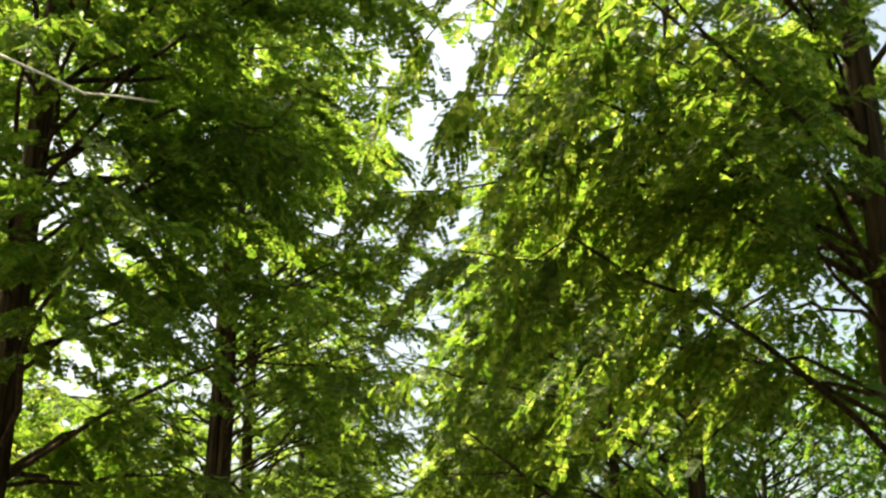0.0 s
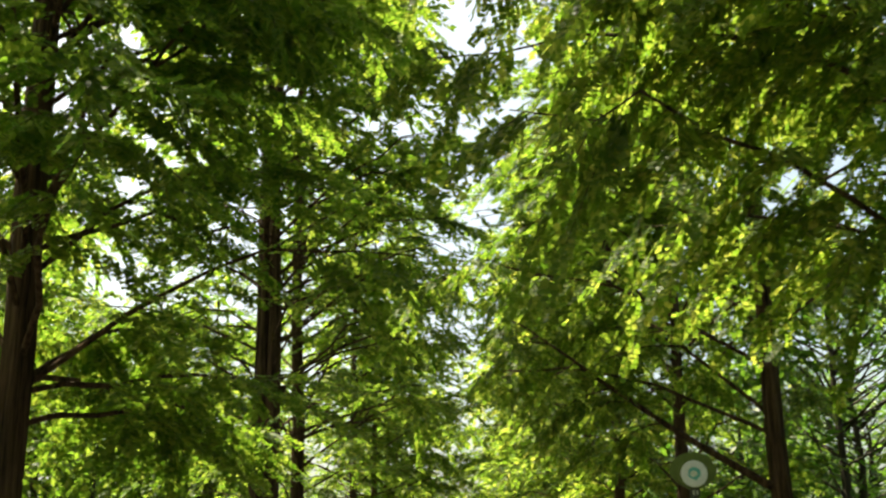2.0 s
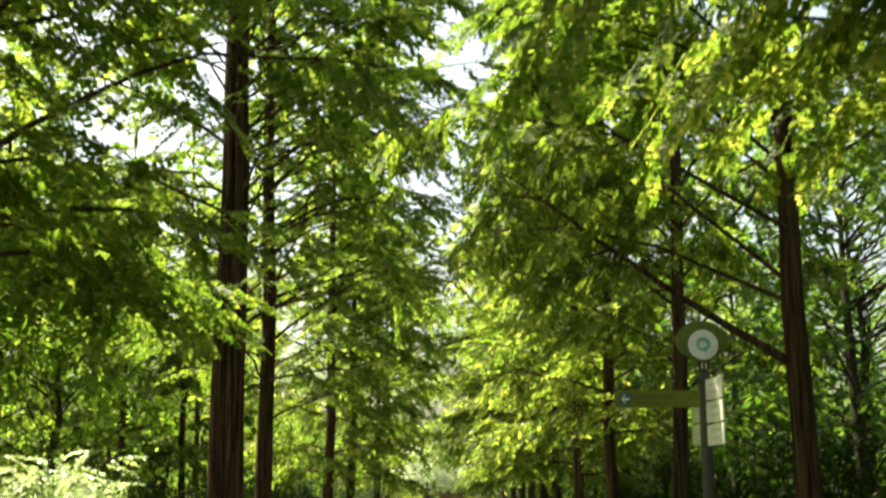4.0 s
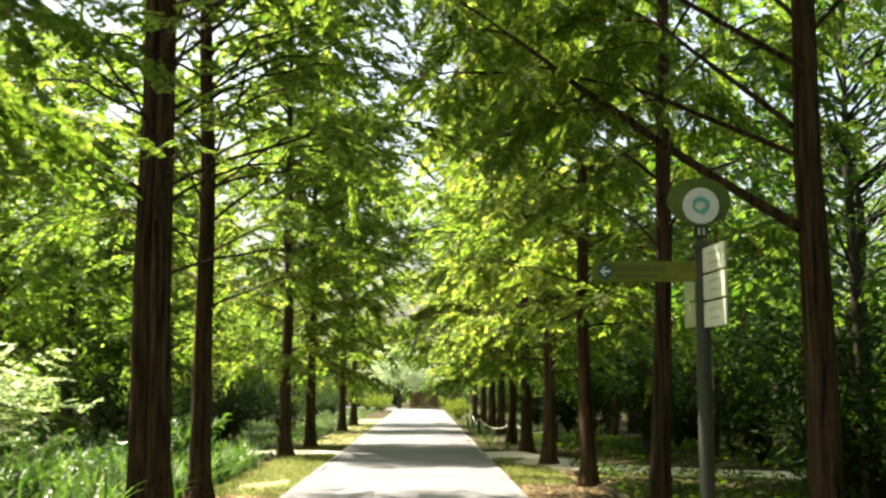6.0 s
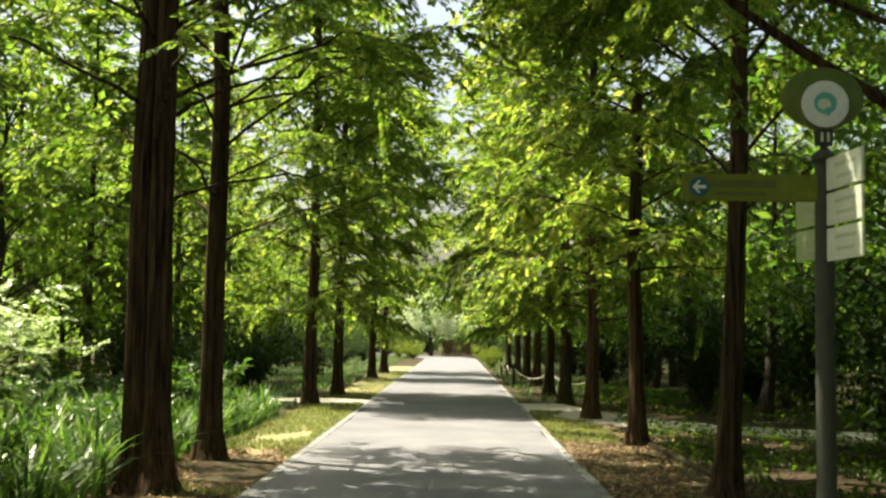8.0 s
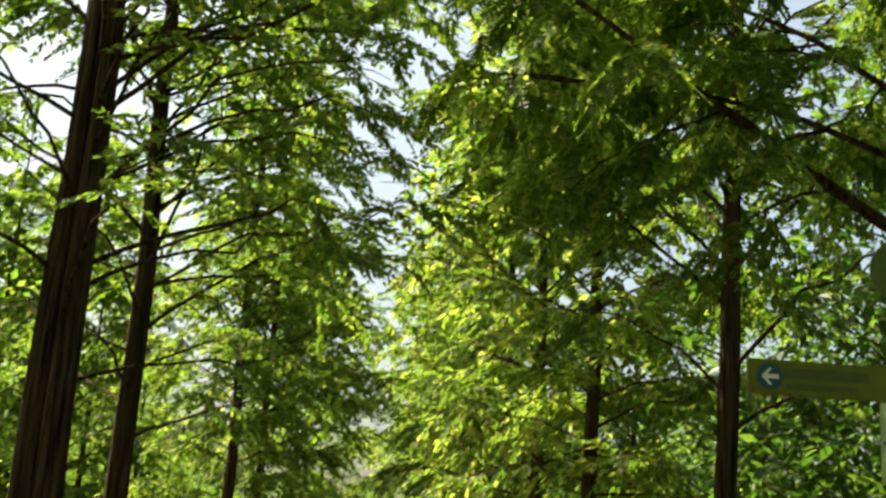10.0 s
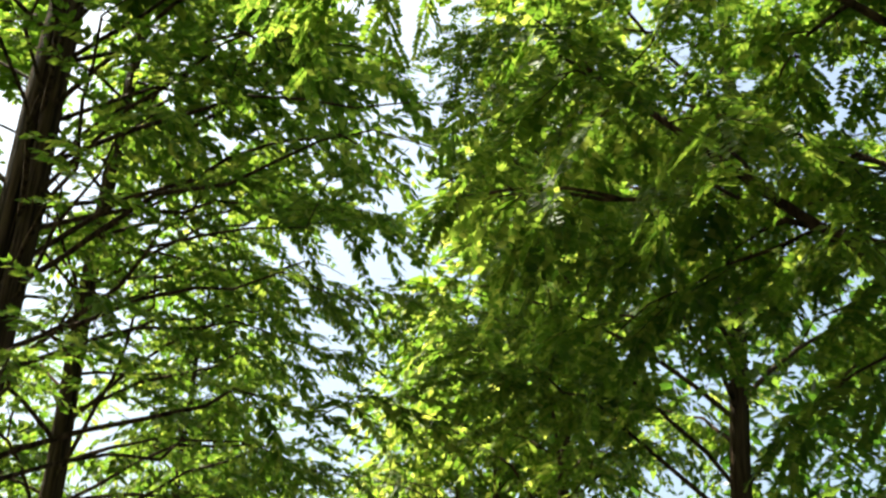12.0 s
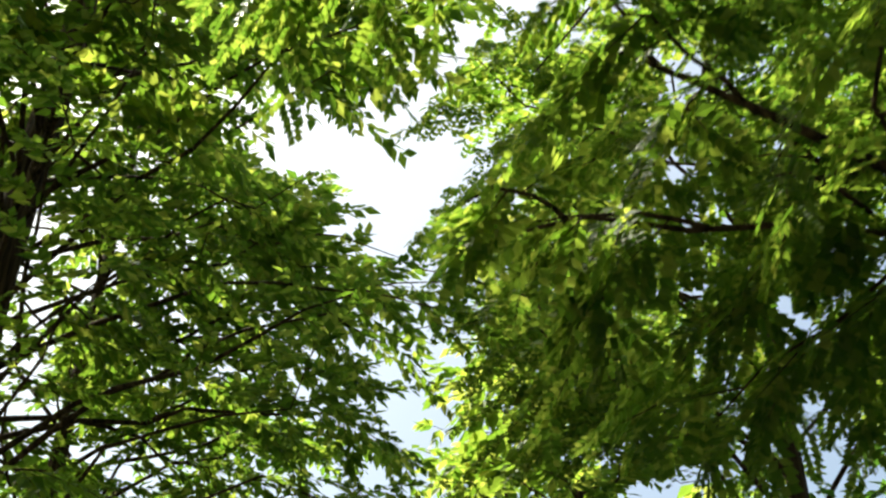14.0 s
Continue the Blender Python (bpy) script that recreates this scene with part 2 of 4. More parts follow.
class Leaves:
    """Collects small folded blades and thin twigs for one crown."""

    def __init__(self, hexes):
        self.hexes, self.p, self.d, self.n, self.l, self.w, self.twigs = hexes, [], [], [], [], [], []

    def add(self, p, d, n, l, w):
        for store, value in ((self.p, p), (self.d, d), (self.n, n), (self.l, l), (self.w, w)):
            store.append(value)

    def feather(self, rng, into, pairs=5):
        """Turns each spray into a midrib with two ranks of narrow leaflets, added to another set."""
        p, d, n = (np.concatenate(a) for a in (self.p, self.d, self.n))
        l = np.concatenate(self.l)
        d = d / np.linalg.norm(d, axis=1)[:, None]
        s = np.cross(d, n)
        s /= np.linalg.norm(s, axis=1)[:, None]
        up = np.cross(s, d)
        for k in range(pairs):
            f = (k + 0.6) / pairs
            root = p + d * (l * f)[:, None] - up * (l * 0.12 * f * f)[:, None]
            for sgn in (-1, 1):
                way = d * 0.7 + s * sgn + up * rng.normal(0.02, 0.14, (len(p), 1))
                ll = l * (0.36 - 0.16 * f) * rng.uniform(0.85, 1.15, len(p))
                into.add(root, way, up + 0 * n, ll, l * 1.25 / pairs * rng.uniform(0.8, 1.2, len(p)))
        into.add(p + d * (l * 0.86)[:, None], d, up, l * 0.22, l * 0.09)
        into.twigs += self.twigs

    def mesh(self, name, leaf, bark, parent, label=""):
        p, d, n = (np.concatenate(a) for a in (self.p, self.d, self.n))
        l, w = np.concatenate(self.l)[:, None], np.concatenate(self.w)[:, None]
        d = d / np.linalg.norm(d, axis=1)[:, None]
        s = np.cross(d, n)
        s /= np.linalg.norm(s, axis=1)[:, None] + 1e-9
        up = np.cross(s, d)
        count = len(p)
        if self.hexes:
            cols = [p, p + d * l * 0.28 + s * w * 0.5 + up * w * 0.14, p + d * l * 0.72 + s * w * 0.42 + up * w * 0.1 - up * l * 0.05,
                    p + d * l - up * l * 0.12, p + d * l * 0.72 - s * w * 0.42 + up * w * 0.1 - up * l * 0.05, p + d * l * 0.28 - s * w * 0.5 + up * w * 0.14]
            quads = np.array([[0, 1, 2, 3], [0, 3, 4, 5]])
            k = 6
        else:
            cols = [p, p + d * l * 0.45 + s * w * 0.5 + up * w * 0.12, p + d * l, p + d * l * 0.45 - s * w * 0.5 + up * w * 0.12]
            quads = np.array([[0, 1, 2], [0, 2, 3]])
            k = 4
        verts = np.stack(cols, 1).reshape(-1, 3)
        faces = (quads[None] + (np.arange(count) * k)[:, None, None]).reshape(-1, quads.shape[1])
        faces = faces.tolist()
        index = [0] * len(faces)
        tv, base = [verts], len(verts)
        for a, b, r in self.twigs:
            t = b - a
            u = np.cross(t, (0.3, 0.2, 1.0))
            u = u / (np.linalg.norm(u) + 1e-9) * r
            w2 = np.cross(t, u)
            w2 = w2 / (np.linalg.norm(w2) + 1e-9) * r
            tv.append(np.array([a + u, a - 0.5 * u + w2, a - 0.5 * u - w2, b]))
            faces += [(base, base + 1, base + 3), (base + 1, base + 2, base + 3), (base + 2, base, base + 3)]
            index += [1] * 3
            base += 4
        return raw(name, np.concatenate(tv), faces, [leaf, bark], parent, label, index)


def limb_line(h, az, reach, rise, rng, steps=9):
    """A limb that climbs from the trunk and flattens outwards."""
    s = np.linspace(0, 1, steps)
    wob = rng.normal(0, 0.035 * reach, (steps, 3)) * np.minimum(s, 0.9)[:, None]
    side = az + rng.uniform(-0.25, 0.25) * s
    return np.stack([np.cos(side) * reach * s, np.sin(side) * reach * s, h + reach * (rise * s - 0.45 * rise * s**2 - 0.1 * s**3)], 1) + wob


def dress(leaves, line, rng, density, size, droop, start=0.22, gaps=-0.08):
    """Side twigs with two ranks of leafy sprays along a limb."""
    seg = np.linalg.norm(np.diff(line, axis=0), axis=1)
    total = seg.sum()
    cum = np.concatenate([[0], np.cumsum(seg)]) / total
    n_twigs = max(4, int(total * density * 1.35))
    shift = Vector(rng.uniform(-50, 50, 3))
    for k in range(n_twigs):
        s = start + (1 - start) * (k + rng.uniform(0, 0.9)) / n_twigs
        s = min(s, 0.999)
        p = np.array([np.interp(s, cum, line[:, c]) for c in range(3)])
        q = np.array([np.interp(min(1, s + 0.08), cum, line[:, c]) for c in range(3)])
        f = q - p if s < 0.95 else line[-1] - line[-2]
        f = f / (np.linalg.norm(f) + 1e-9)
        clump = 0.75 * noise.noise(Vector(p) * 1.35 + shift) + 0.6 * noise.noise(Vector(p) * 0.55 - shift) + rng.uniform(-0.08, 0.08)
        if clump < gaps:
            continue
        turn = (1 if k % 2 else -1) * rng.uniform(0.5, 1.25) * (0.35 if s > 0.93 else 1)
        c, sn = math.cos(turn), math.sin(turn)
        t = np.array([f[0] * c - f[1] * sn, f[0] * sn + f[1] * c, f[2] * 0.5 + rng.normal(-0.12 - 0.4 * droop, 0.28)])
        t /= np.linalg.norm(t)
        length = rng.uniform(0.3, 0.75) * (0.6 + 0.9 * math.sin(math.pi * min(1, s * 0.85 + 0.1))) * (total / 3.0) ** 0.5
        m = max(4, int(length / (size * 0.34)))
        a = np.linspace(0.08, 1, m)
        path = p + t * (length * a)[:, None]
        path[:, 2] -= (0.12 + 0.5 * droop) * length * a**2
        mid_i = m // 2
        leaves.twigs.append((p, path[mid_i], 0.004))
        leaves.twigs.append((path[mid_i], path[-1], 0.003))
        for sgn in (-1, 1):
            turn2 = sgn * rng.uniform(0.55, 1.05, m)
            d = np.stack([t[0] * np.cos(turn2) - t[1] * np.sin(turn2), t[0] * np.sin(turn2) + t[1] * np.cos(turn2), t[2] + rng.normal(-0.15 - 0.6 * droop, 0.22, m)], 1)
            nrm = np.stack([rng.normal(0, 0.45, m), rng.normal(0, 0.45, m), np.ones(m)], 1)
            l = size * rng.uniform(0.7, 1.25, m) * (1.05 - 0.35 * a)
            leaves.add(path + rng.normal(0, 0.01, (m, 3)), d, nrm, l, l * rng.uniform(0.4, 0.58, m))


def crown_radius(h, height, low, wide, taper):
    u = (h - low) / (height - low)
    return wide * (0.8 + 0.2 * min(1, u * 6)) * (1 - max(0, u - 0.12) / 0.88) ** taper + 0.2


def dawn_redwood(at, seed, height=13.5, base=0.17, low=2.5, wide=2.9, n_limbs=58, density=10.0, size=0.118, droop=0.15, fine=True,
                 split=True, twin=False, taper=0.75, reach_out=(), boughs=(), rise=(0.7, 1.15), low_rise=None, bare=(0.27, 0.47), high=(8.0, 0.8, 1.4),
                 clear=None, feathered=0, label="", group="avenue trees"):
    """A tall straight conifer: fluted trunk with a flared foot, climbing limbs and a feathery crown."""
    rng = np.random.default_rng(seed)
    tree = thing("dawn_redwood", at, label or "tall dawn redwood with reddish brown trunk beside the road", "tree", group)
    hs = np.concatenate([[-0.15, 0.0, 0.12, 0.35, 0.8], np.linspace(1.5, height, 14)])
    bend = rng.normal(0, 0.02, (len(hs), 2)).cumsum(0) * np.minimum(1, hs / 3)[:, None]
    bend -= bend[:1]
    radii = base * (1 - 0.9 * np.clip(hs, 0, None) / height) * (1 + 0.75 * np.exp(-np.clip(hs, -0.2, None) / 0.26))
    axis = np.column_stack([bend[:, 0], bend[:, 1], hs])
    tv, tf = tube(axis, radii, 16 if fine else 8, 5 if fine else 0, 0.10, rng)
    if twin:
        off = np.column_stack([0.11 - 0.003 * hs, -0.05 + 0 * hs, 0 * hs])
        tv2, tf2 = tube(axis + off, radii * 0.92, 16, 4, 0.1, rng)
        off_b = np.column_stack([-0.10 + 0.003 * hs, 0.03 + 0 * hs, 0 * hs])
        tv, tf = tube(axis + off_b, radii, 16, 5, 0.1, rng)
        tf = tf + [tuple(i + len(tv) for i in f) for f in tf2]
        tv = np.concatenate([tv, tv2])
    raw("trunk", tv, tf, [BARK], tree, smooth=True)
    leaves = Leaves(False)
    limbs = []
    for k in range(n_limbs):
        u = (k / n_limbs) ** 0.92
        h = low + u * (height - low - 0.5) + rng.uniform(-0.12, 0.12)
        az = k * 2.399 + rng.uniform(-0.35, 0.35)
        reach = crown_radius(h, height, low, wide, taper) * rng.uniform(0.72, 1.12)
        up = rng.uniform(*rise)
        if low_rise is not None:
            up = low_rise * rng.uniform(0.8, 1.2) + (up - low_rise) * min(1, u / 0.3)
        limbs.append((h, az, reach, up))
    limbs += list(reach_out)
    if clear is not None:
        # the crown leaves a slot of sky open over the road
        side, room = (1 if at.translation.x < 0 else -1), abs(clear - at.translation.x)
        limbs = [(h, az, min(r, room * rng.uniform(0.72, 1.12) / max(0.05, math.cos(az) * side)) if math.cos(az) * side > 0.05 else r, up) for h, az, r, up in limbs]
    plain = len(limbs)
    jv, jf, off = [], [], 0
    hero = Leaves(False)
    for k, (h, az, reach, rise) in enumerate(limbs):
        line = limb_line(h, az, reach, rise, rng)
        line[:, :2] += np.array([np.interp(h, hs, bend[:, 0]), np.interp(h, hs, bend[:, 1])])
        r0 = 0.008 + 0.0055 * reach
        bare_to = rng.uniform(*bare)
        lv, lf = tube(line, np.linspace(r0, 0.004, len(line)), 6 if fine else 4)
        if split:
            raw("limb", lv, lf, [BARK], tree, smooth=True)
        else:
            jv.append(lv)
            jf += [tuple(i + off for i in f) for f in lf]
            off += len(lv)
        far_up = h > high[0]
        dress(hero if k >= plain else leaves, line, rng, density * (high[1] if far_up else 1.1 if k >= plain else 1), size * (high[2] if far_up else 1.25 if k >= plain else 1), droop * rng.uniform(0.3, 1.8), bare_to + (0.1 if k >= plain else 0))
    for knots, r0, sprays, hang, side_reach in boughs:
        s = np.linspace(0, 1, 10)
        knots = np.array(knots) - at.translation
        line = np.stack([np.interp(s, np.linspace(0, 1, len(knots)), knots[:, c]) for c in range(3)], 1) + rng.normal(0, 0.02, (10, 3)) * s[:, None]
        bv, bf = tube(line, r0 * (1 - s) ** 1.2 + 0.007, 8)
        raw("bough", bv, bf, [BARK], tree, "stout dark bough over the road", smooth=True)
        heading = math.atan2(knots[-1][1] - knots[0][1], knots[-1][0] - knots[0][0])
        for k in range(sprays):
            f = 0.3 + 0.7 * (k + rng.uniform(0, 0.5)) / sprays
            p = np.array([np.interp(f, s, line[:, c]) for c in range(3)])
            side = limb_line(0.0, heading + (1 if k % 2 else -1) * rng.uniform(0.45, 1.25), side_reach * rng.uniform(0.6, 1.2) * (1.25 - 0.6 * f), rng.uniform(-0.1, 0.4), rng, 6) + p
            side[:, 2] -= hang * np.linspace(0, 1, 6) ** 1.6
            lv, lf = tube(side, np.linspace(0.011, 0.003, 6), 5)
            raw("limb", lv, lf, [BARK], tree, smooth=True)
            dress(hero, side, rng, density * 1.15, size * 1.1, droop, 0.1, -0.26)
    if not split:
        tagged(raw("branchwork", np.concatenate(jv), jf, [BARK], tree, smooth=True), kind="stuff")
    top = np.array([[bend[-1, 0], bend[-1, 1], height - 0.8], [bend[-1, 0], bend[-1, 1], height + 0.3]])
    dress(leaves, np.linspace(top[0], top[1], 5), rng, density, size, 0.1, 0.0)
    if hero.p:
        feathers = Leaves(False)
        hero.feather(rng, feathers, 7)
        feathers.mesh("overhanging_foliage", LEAF, BARK, tree, "fern-like sprays over the road")
    if feathered:
        sprays, leaves = leaves, Leaves(False)
        sprays.feather(rng, leaves, feathered)
    leaves.mesh("crown", LEAF, BARK, tree, "feathery green foliage")
    return tree


def woodland_tree(at, seed, height=9.0, wide=2.6, low=1.6, clumps=66, per=42, size=0.212, leaf=None, label="", group="", name="woodland_tree"):
    """A broad tree with a forked trunk, bent limbs and leaves in uneven clumps."""
    rng = np.random.default_rng(seed)
    tree = thing(name, at, label or "leafy green woodland tree with dark trunk", "tree", group)
    zs = np.linspace(-0.1, height * 0.85, 9)
    bend = rng.normal(0, 0.08, (9, 2)).cumsum(0)
    bend -= bend[:1]
    axis = np.column_stack([bend, zs])
    tv, tf = tube(axis, np.linspace(0.13, 0.02, 9) * (1 + 0.6 * np.exp(-np.clip(zs, 0, None) / 0.3)), 9, 0, 0, rng)
    raw("trunk", tv, tf, [DARK_BARK], tree, smooth=True)
    leaves = Leaves(False)
    jv, jf, off = [], [], 0
    for k in range(clumps):
        h = low + (height - low) * rng.uniform(0, 1) ** 0.9
        u = (h - low) / (height - low)
        r = wide * (math.sin(math.pi * (0.22 + 0.72 * u)) ** 0.7) * rng.uniform(0.35, 1.0)
        az = rng.uniform(0, 2 * math.pi)
        c = np.array([r * math.cos(az), r * math.sin(az), h])
        root_h = max(0.8, h - 0.5 * r - 0.3)
        root = np.array([np.interp(root_h, zs, bend[:, 0]), np.interp(root_h, zs, bend[:, 1]), root_h])
        if k % 2 == 0:
            s = np.linspace(0, 1, 5)[:, None]
            line = root + (c - root) * s + rng.normal(0, 0.06, (5, 3)) * s
            lv, lf = tube(line, np.linspace(0.03, 0.006, 5), 3)
            jv.append(lv)
            jf += [tuple(i + off for i in f) for f in lf]
            off += len(lv)
        spread = rng.uniform(0.35, 0.7)
        q = c + rng.normal(0, 1, (per, 3)) * (spread * 0.55, spread * 0.55, spread * 0.32)
        d = q - c + rng.normal(0, 0.25, (per, 3)) + (0, 0, -0.15)
        nrm = rng.normal(0, 0.5, (per, 3)) + (0, 0, 0.9)
        l = size * rng.uniform(0.6, 1.3, per)
        leaves.add(q, d, nrm, l, l * rng.uniform(0.4, 0.6, per))
        leaves.twigs.append((c, q[0], 0.006))
    tagged(raw("branchwork", np.concatenate(jv), jf, [DARK_BARK], tree, smooth=True), kind="stuff")
    leaves.mesh("crown", leaf or WOOD_LEAF, DARK_BARK, tree)
    return tree


def shrub(at, seed, height=1.3, wide=1.0, stems=16, per=70, size=0.1, leaf=None, arch=0.5, spread=0.07, label="", name="shrub", group=""):
    """A bush of arching stems that carry small leaves."""
    rng = np.random.default_rng(seed)
    bush = thing(name, at, label or "dense green shrub on the ground", "shrub", group)
    leaves = Leaves(False)
    jv, jf, off = [], [], 0
    for k in range(stems):
        az = rng.uniform(0, 2 * math.pi)
        r, h = wide * rng.uniform(0.25, 1.0), height * rng.uniform(0.45, 1.0)
        s = np.linspace(0, 1, 7)
        line = np.stack([np.cos(az) * r * s**1.3, np.sin(az) * r * s**1.3, h * (s * (1 + arch) - arch * s**2.2)], 1) + rng.normal(0, 0.03, (7, 3)) * s[:, None]
        lv, lf = tube(line[::2], np.linspace(0.014, 0.003, 4), 3)
        jv.append(lv)
        jf += [tuple(i + off for i in f) for f in lf]
        off += len(lv)
        a = rng.uniform(0.2, 1, per)
        p = np.stack([np.interp(a, s, line[:, c]) for c in range(3)], 1) + rng.normal(0, spread * wide, (per, 3))
        p[:, 2] = np.abs(p[:, 2]) + 0.02
        d = rng.normal(0, 1, (per, 3)) + (0.8 * math.cos(az), 0.8 * math.sin(az), -0.1)
        nrm = rng.normal(0, 0.5, (per, 3)) + (0, 0, 1)
        l = size * rng.uniform(0.6, 1.4, per)
        leaves.add(p, d, nrm, l, l * rng.uniform(0.3, 0.5, per))
    tagged(raw("stemwork", np.concatenate(jv), jf, [DARK_BARK], bush), kind="stuff")
    leaves.mesh("foliage", leaf or SHRUB_LEAF, DARK_BARK, bush)
    return bush


def fronded_shrub(at, seed, stems=26, height=2.7):
    """An open bush of arching stems with flat sprays set in layers."""
    rng = np.random.default_rng(seed)
    bush = thing("pale_shrub", at, "pale feathery shrub with layered sprays in the sun", "shrub")
    leaves = Leaves(False)
    jv, jf, off = [], [], 0
    for k in range(stems):
        u = (k + 0.5) / stems
        line = limb_line(0.25 + 0.5 * height * u, k * 2.399, (1.9 - 0.9 * u) * rng.uniform(0.75, 1.15), rng.uniform(0.5, 1.1) + 0.6 * u, rng)
        line[0] = (0.08 * math.cos(k), 0.08 * math.sin(k), 0.0)
        lv, lf = tube(line, np.linspace(0.016, 0.003, len(line)), 4)
        jv.append(lv)
        jf += [tuple(i + off for i in f) for f in lf]
        off += len(lv)
        dress(leaves, line, rng, 3.4, 0.13, 0.0, 0.35)
    tagged(raw("stemwork", np.concatenate(jv), jf, [DARK_BARK], bush), kind="stuff")
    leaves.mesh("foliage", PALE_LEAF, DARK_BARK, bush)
    return bush


def blades(name, spots, rng, length, width, lean, mat, label, category):
    """Many thin bent blades that stand on the ground, as one mass."""
    n = len(spots)
    spots = spots.copy()
    az = rng.uniform(0, 2 * np.pi, n)
    l = length * rng.uniform(0.5, 1.2, n)
    out = np.stack([np.cos(az), np.sin(az), 0 * az], 1)
    side = np.stack([-np.sin(az), np.cos(az), 0 * az], 1) * (width * rng.uniform(0.7, 1.3, n))[:, None] * 0.5
    tilt = lean * rng.uniform(0.2, 1.3, n)
    rows = []
    for s, wd in ((0.0, 1.0), (0.45, 0.95), (0.8, 0.6), (1.0, 0.0)):
        c = spots + out * (l * tilt * s**2)[:, None]
        c[:, 2] += l * (s - 0.35 * tilt * s**2)
        rows += [c] if wd == 0 else [c - side * wd, c + side * wd]
    verts = np.stack(rows, 1).reshape(-1, 3)
    base = (np.arange(n) * 7)[:, None]
    quads = np.concatenate([base + [0, 1, 3, 2], base + [2, 3, 5, 4]])
    tris = base + [4, 5, 6]
    return tagged(raw(name, verts, quads.tolist() + tris.tolist(), [mat]), label, category, kind="stuff")


# ---- ground, road, paths ----
def ground_height(x, y):
    x, y = np.asarray(x, float), np.asarray(y, float)
    away = np.clip((np.abs(x + 0.26) - 3.2) / 4.0, 0, 1)
    roll = 0.10 * np.sin(0.31 * x + 1.3) * np.cos(0.27 * y) + 0.06 * np.sin(0.9 * x + 0.5 * y)
    left_path = np.where(x < 0, np.clip((np.abs(y - 38.4) - 1.2) / 2.5, 0, 1), 1)
    right_path = np.where((x > 0) & (x < 14), np.clip((np.abs(y - 31.5) - 6.5) / 2.5, 0, 1), 1)
    branch_road = np.where(x < 0, np.clip((np.abs(y - 16.4 + 0.17 * np.clip(-x - 5, 0, 25)) - 2.3) / 1.6, 0, 1), 1)
    away = away * left_path * right_path * branch_road
    return -0.02 + away * (roll - 0.05) - 0.02 * np.clip((np.abs(x + 0.26) - 1.9) / 1.2, 0, 1) * (away < 0.01)


gx = np.concatenate([[-420, -220, -120, -70, -45], np.arange(-32, 32.1, 0.8), [45, 70, 120, 220, 420]])
gy = np.concatenate([[-420, -200, -90, -45, -25], np.arange(-14, 112, 0.9), [125, 150, 200, 320, 520]])
mx, my = np.meshgrid(gx, gy)
gv = np.stack([mx.ravel(), my.ravel(), ground_height(mx, my).ravel()], 1)
nx = len(gx)
gf = [(r * nx + c, r * nx + c + 1, (r + 1) * nx + c + 1, (r + 1) * nx + c) for r in range(len(gy) - 1) for c in range(nx - 1)]
tagged(raw("ground", gv, gf, [SOIL], smooth=True), "brown soil with dry needles and thin grass", "ground", kind="structure")

ROAD_L, ROAD_R = -1.99, 1.48


def strip(name, line, half, top, mat, label, category, thick=0.12, rough=0.0, seed=1):
    """A slab that follows a line of (x, y) with square edges."""
    rng = np.random.default_rng(seed)
    pts = np.asarray(line, float)
    t = np.gradient(pts, axis=0)
    t /= np.linalg.norm(t, axis=1)[:, None]
    nrm = np.stack([-t[:, 1], t[:, 0]], 1)
    lo, hi = pts - nrm * (half + rng.uniform(-rough, rough, (len(pts), 1))), pts + nrm * (half + rng.uniform(-rough, rough, (len(pts), 1)))
    rows = [np.column_stack([lo, np.full(len(pts), top - thick)]), np.column_stack([lo, np.full(len(pts), top)]),
            np.column_stack([hi, np.full(len(pts), top)]), np.column_stack([hi, np.full(len(pts), top - thick)])]
    v = np.stack(rows, 1).reshape(-1, 3)
    f = [(k * 4 + a, k * 4 + a + 1, k * 4 + a + 5, k * 4 + a + 4) for k in range(len(pts) - 1) for a in range(3)]
    f = [tuple(reversed(q)) for q in f]
    return tagged(raw(name, v, f, [mat]), label, category, kind="structure")


mid_x = (ROAD_L + ROAD_R) / 2
road_line = [(mid_x, y) for y in np.arange(-30, 96, 1.5)] + [(mid_x - 0.011 * (y - 96) ** 2, y) for y in np.arange(96, 125, 2.0)]
strip("road", road_line, (ROAD_R - ROAD_L) / 2, 0.012, ASPHALT, "pale worn asphalt park road dappled with shade", "road", rough=0.05)
for name, off in (("edging_left", -(ROAD_R - ROAD_L) / 2 - 0.045), ("edging_right", (ROAD_R - ROAD_L) / 2 + 0.045)):
    strip(name, [(x + off, y) for x, y in road_line], 0.05, 0.018, KERB, "worn pale painted edging along the road", "edging", rough=0.012)
strip("branch_road_left", [(-1.4, 16.2), (-1.98, 16.2), (-2.3, 16.25), (-2.8, 16.35), (-3.6, 16.4), (-5, 16.4), (-9, 16.0), (-16, 15.0), (-30, 12)],
      np.array([2.9, 2.85, 2.6, 2.2, 1.95, 1.8, 1.75, 1.75, 1.75])[:, None], 0.008, ASPHALT, "grey asphalt side road that joins from the trees", "road", rough=0.03, seed=12)
strip("verge_edging", [(3.02 + 0.03 * math.sin(0.9 * y), y) for y in np.arange(12, 31, 0.8)], 0.05, 0.022, SOIL, "low dark edging between litter and shaded lawn", "edging", rough=0.012, seed=13)
TURF, nt, b = material("thin_turf", 0.95)
v = coords(nt)
turf = ramp(nt, noise_tex(nt, v, 22.0, 6.0, 0.7), [(0.3, (0.13, 0.12, 0.06)), (0.5, (0.24, 0.235, 0.11)), (0.72, (0.38, 0.35, 0.2))])
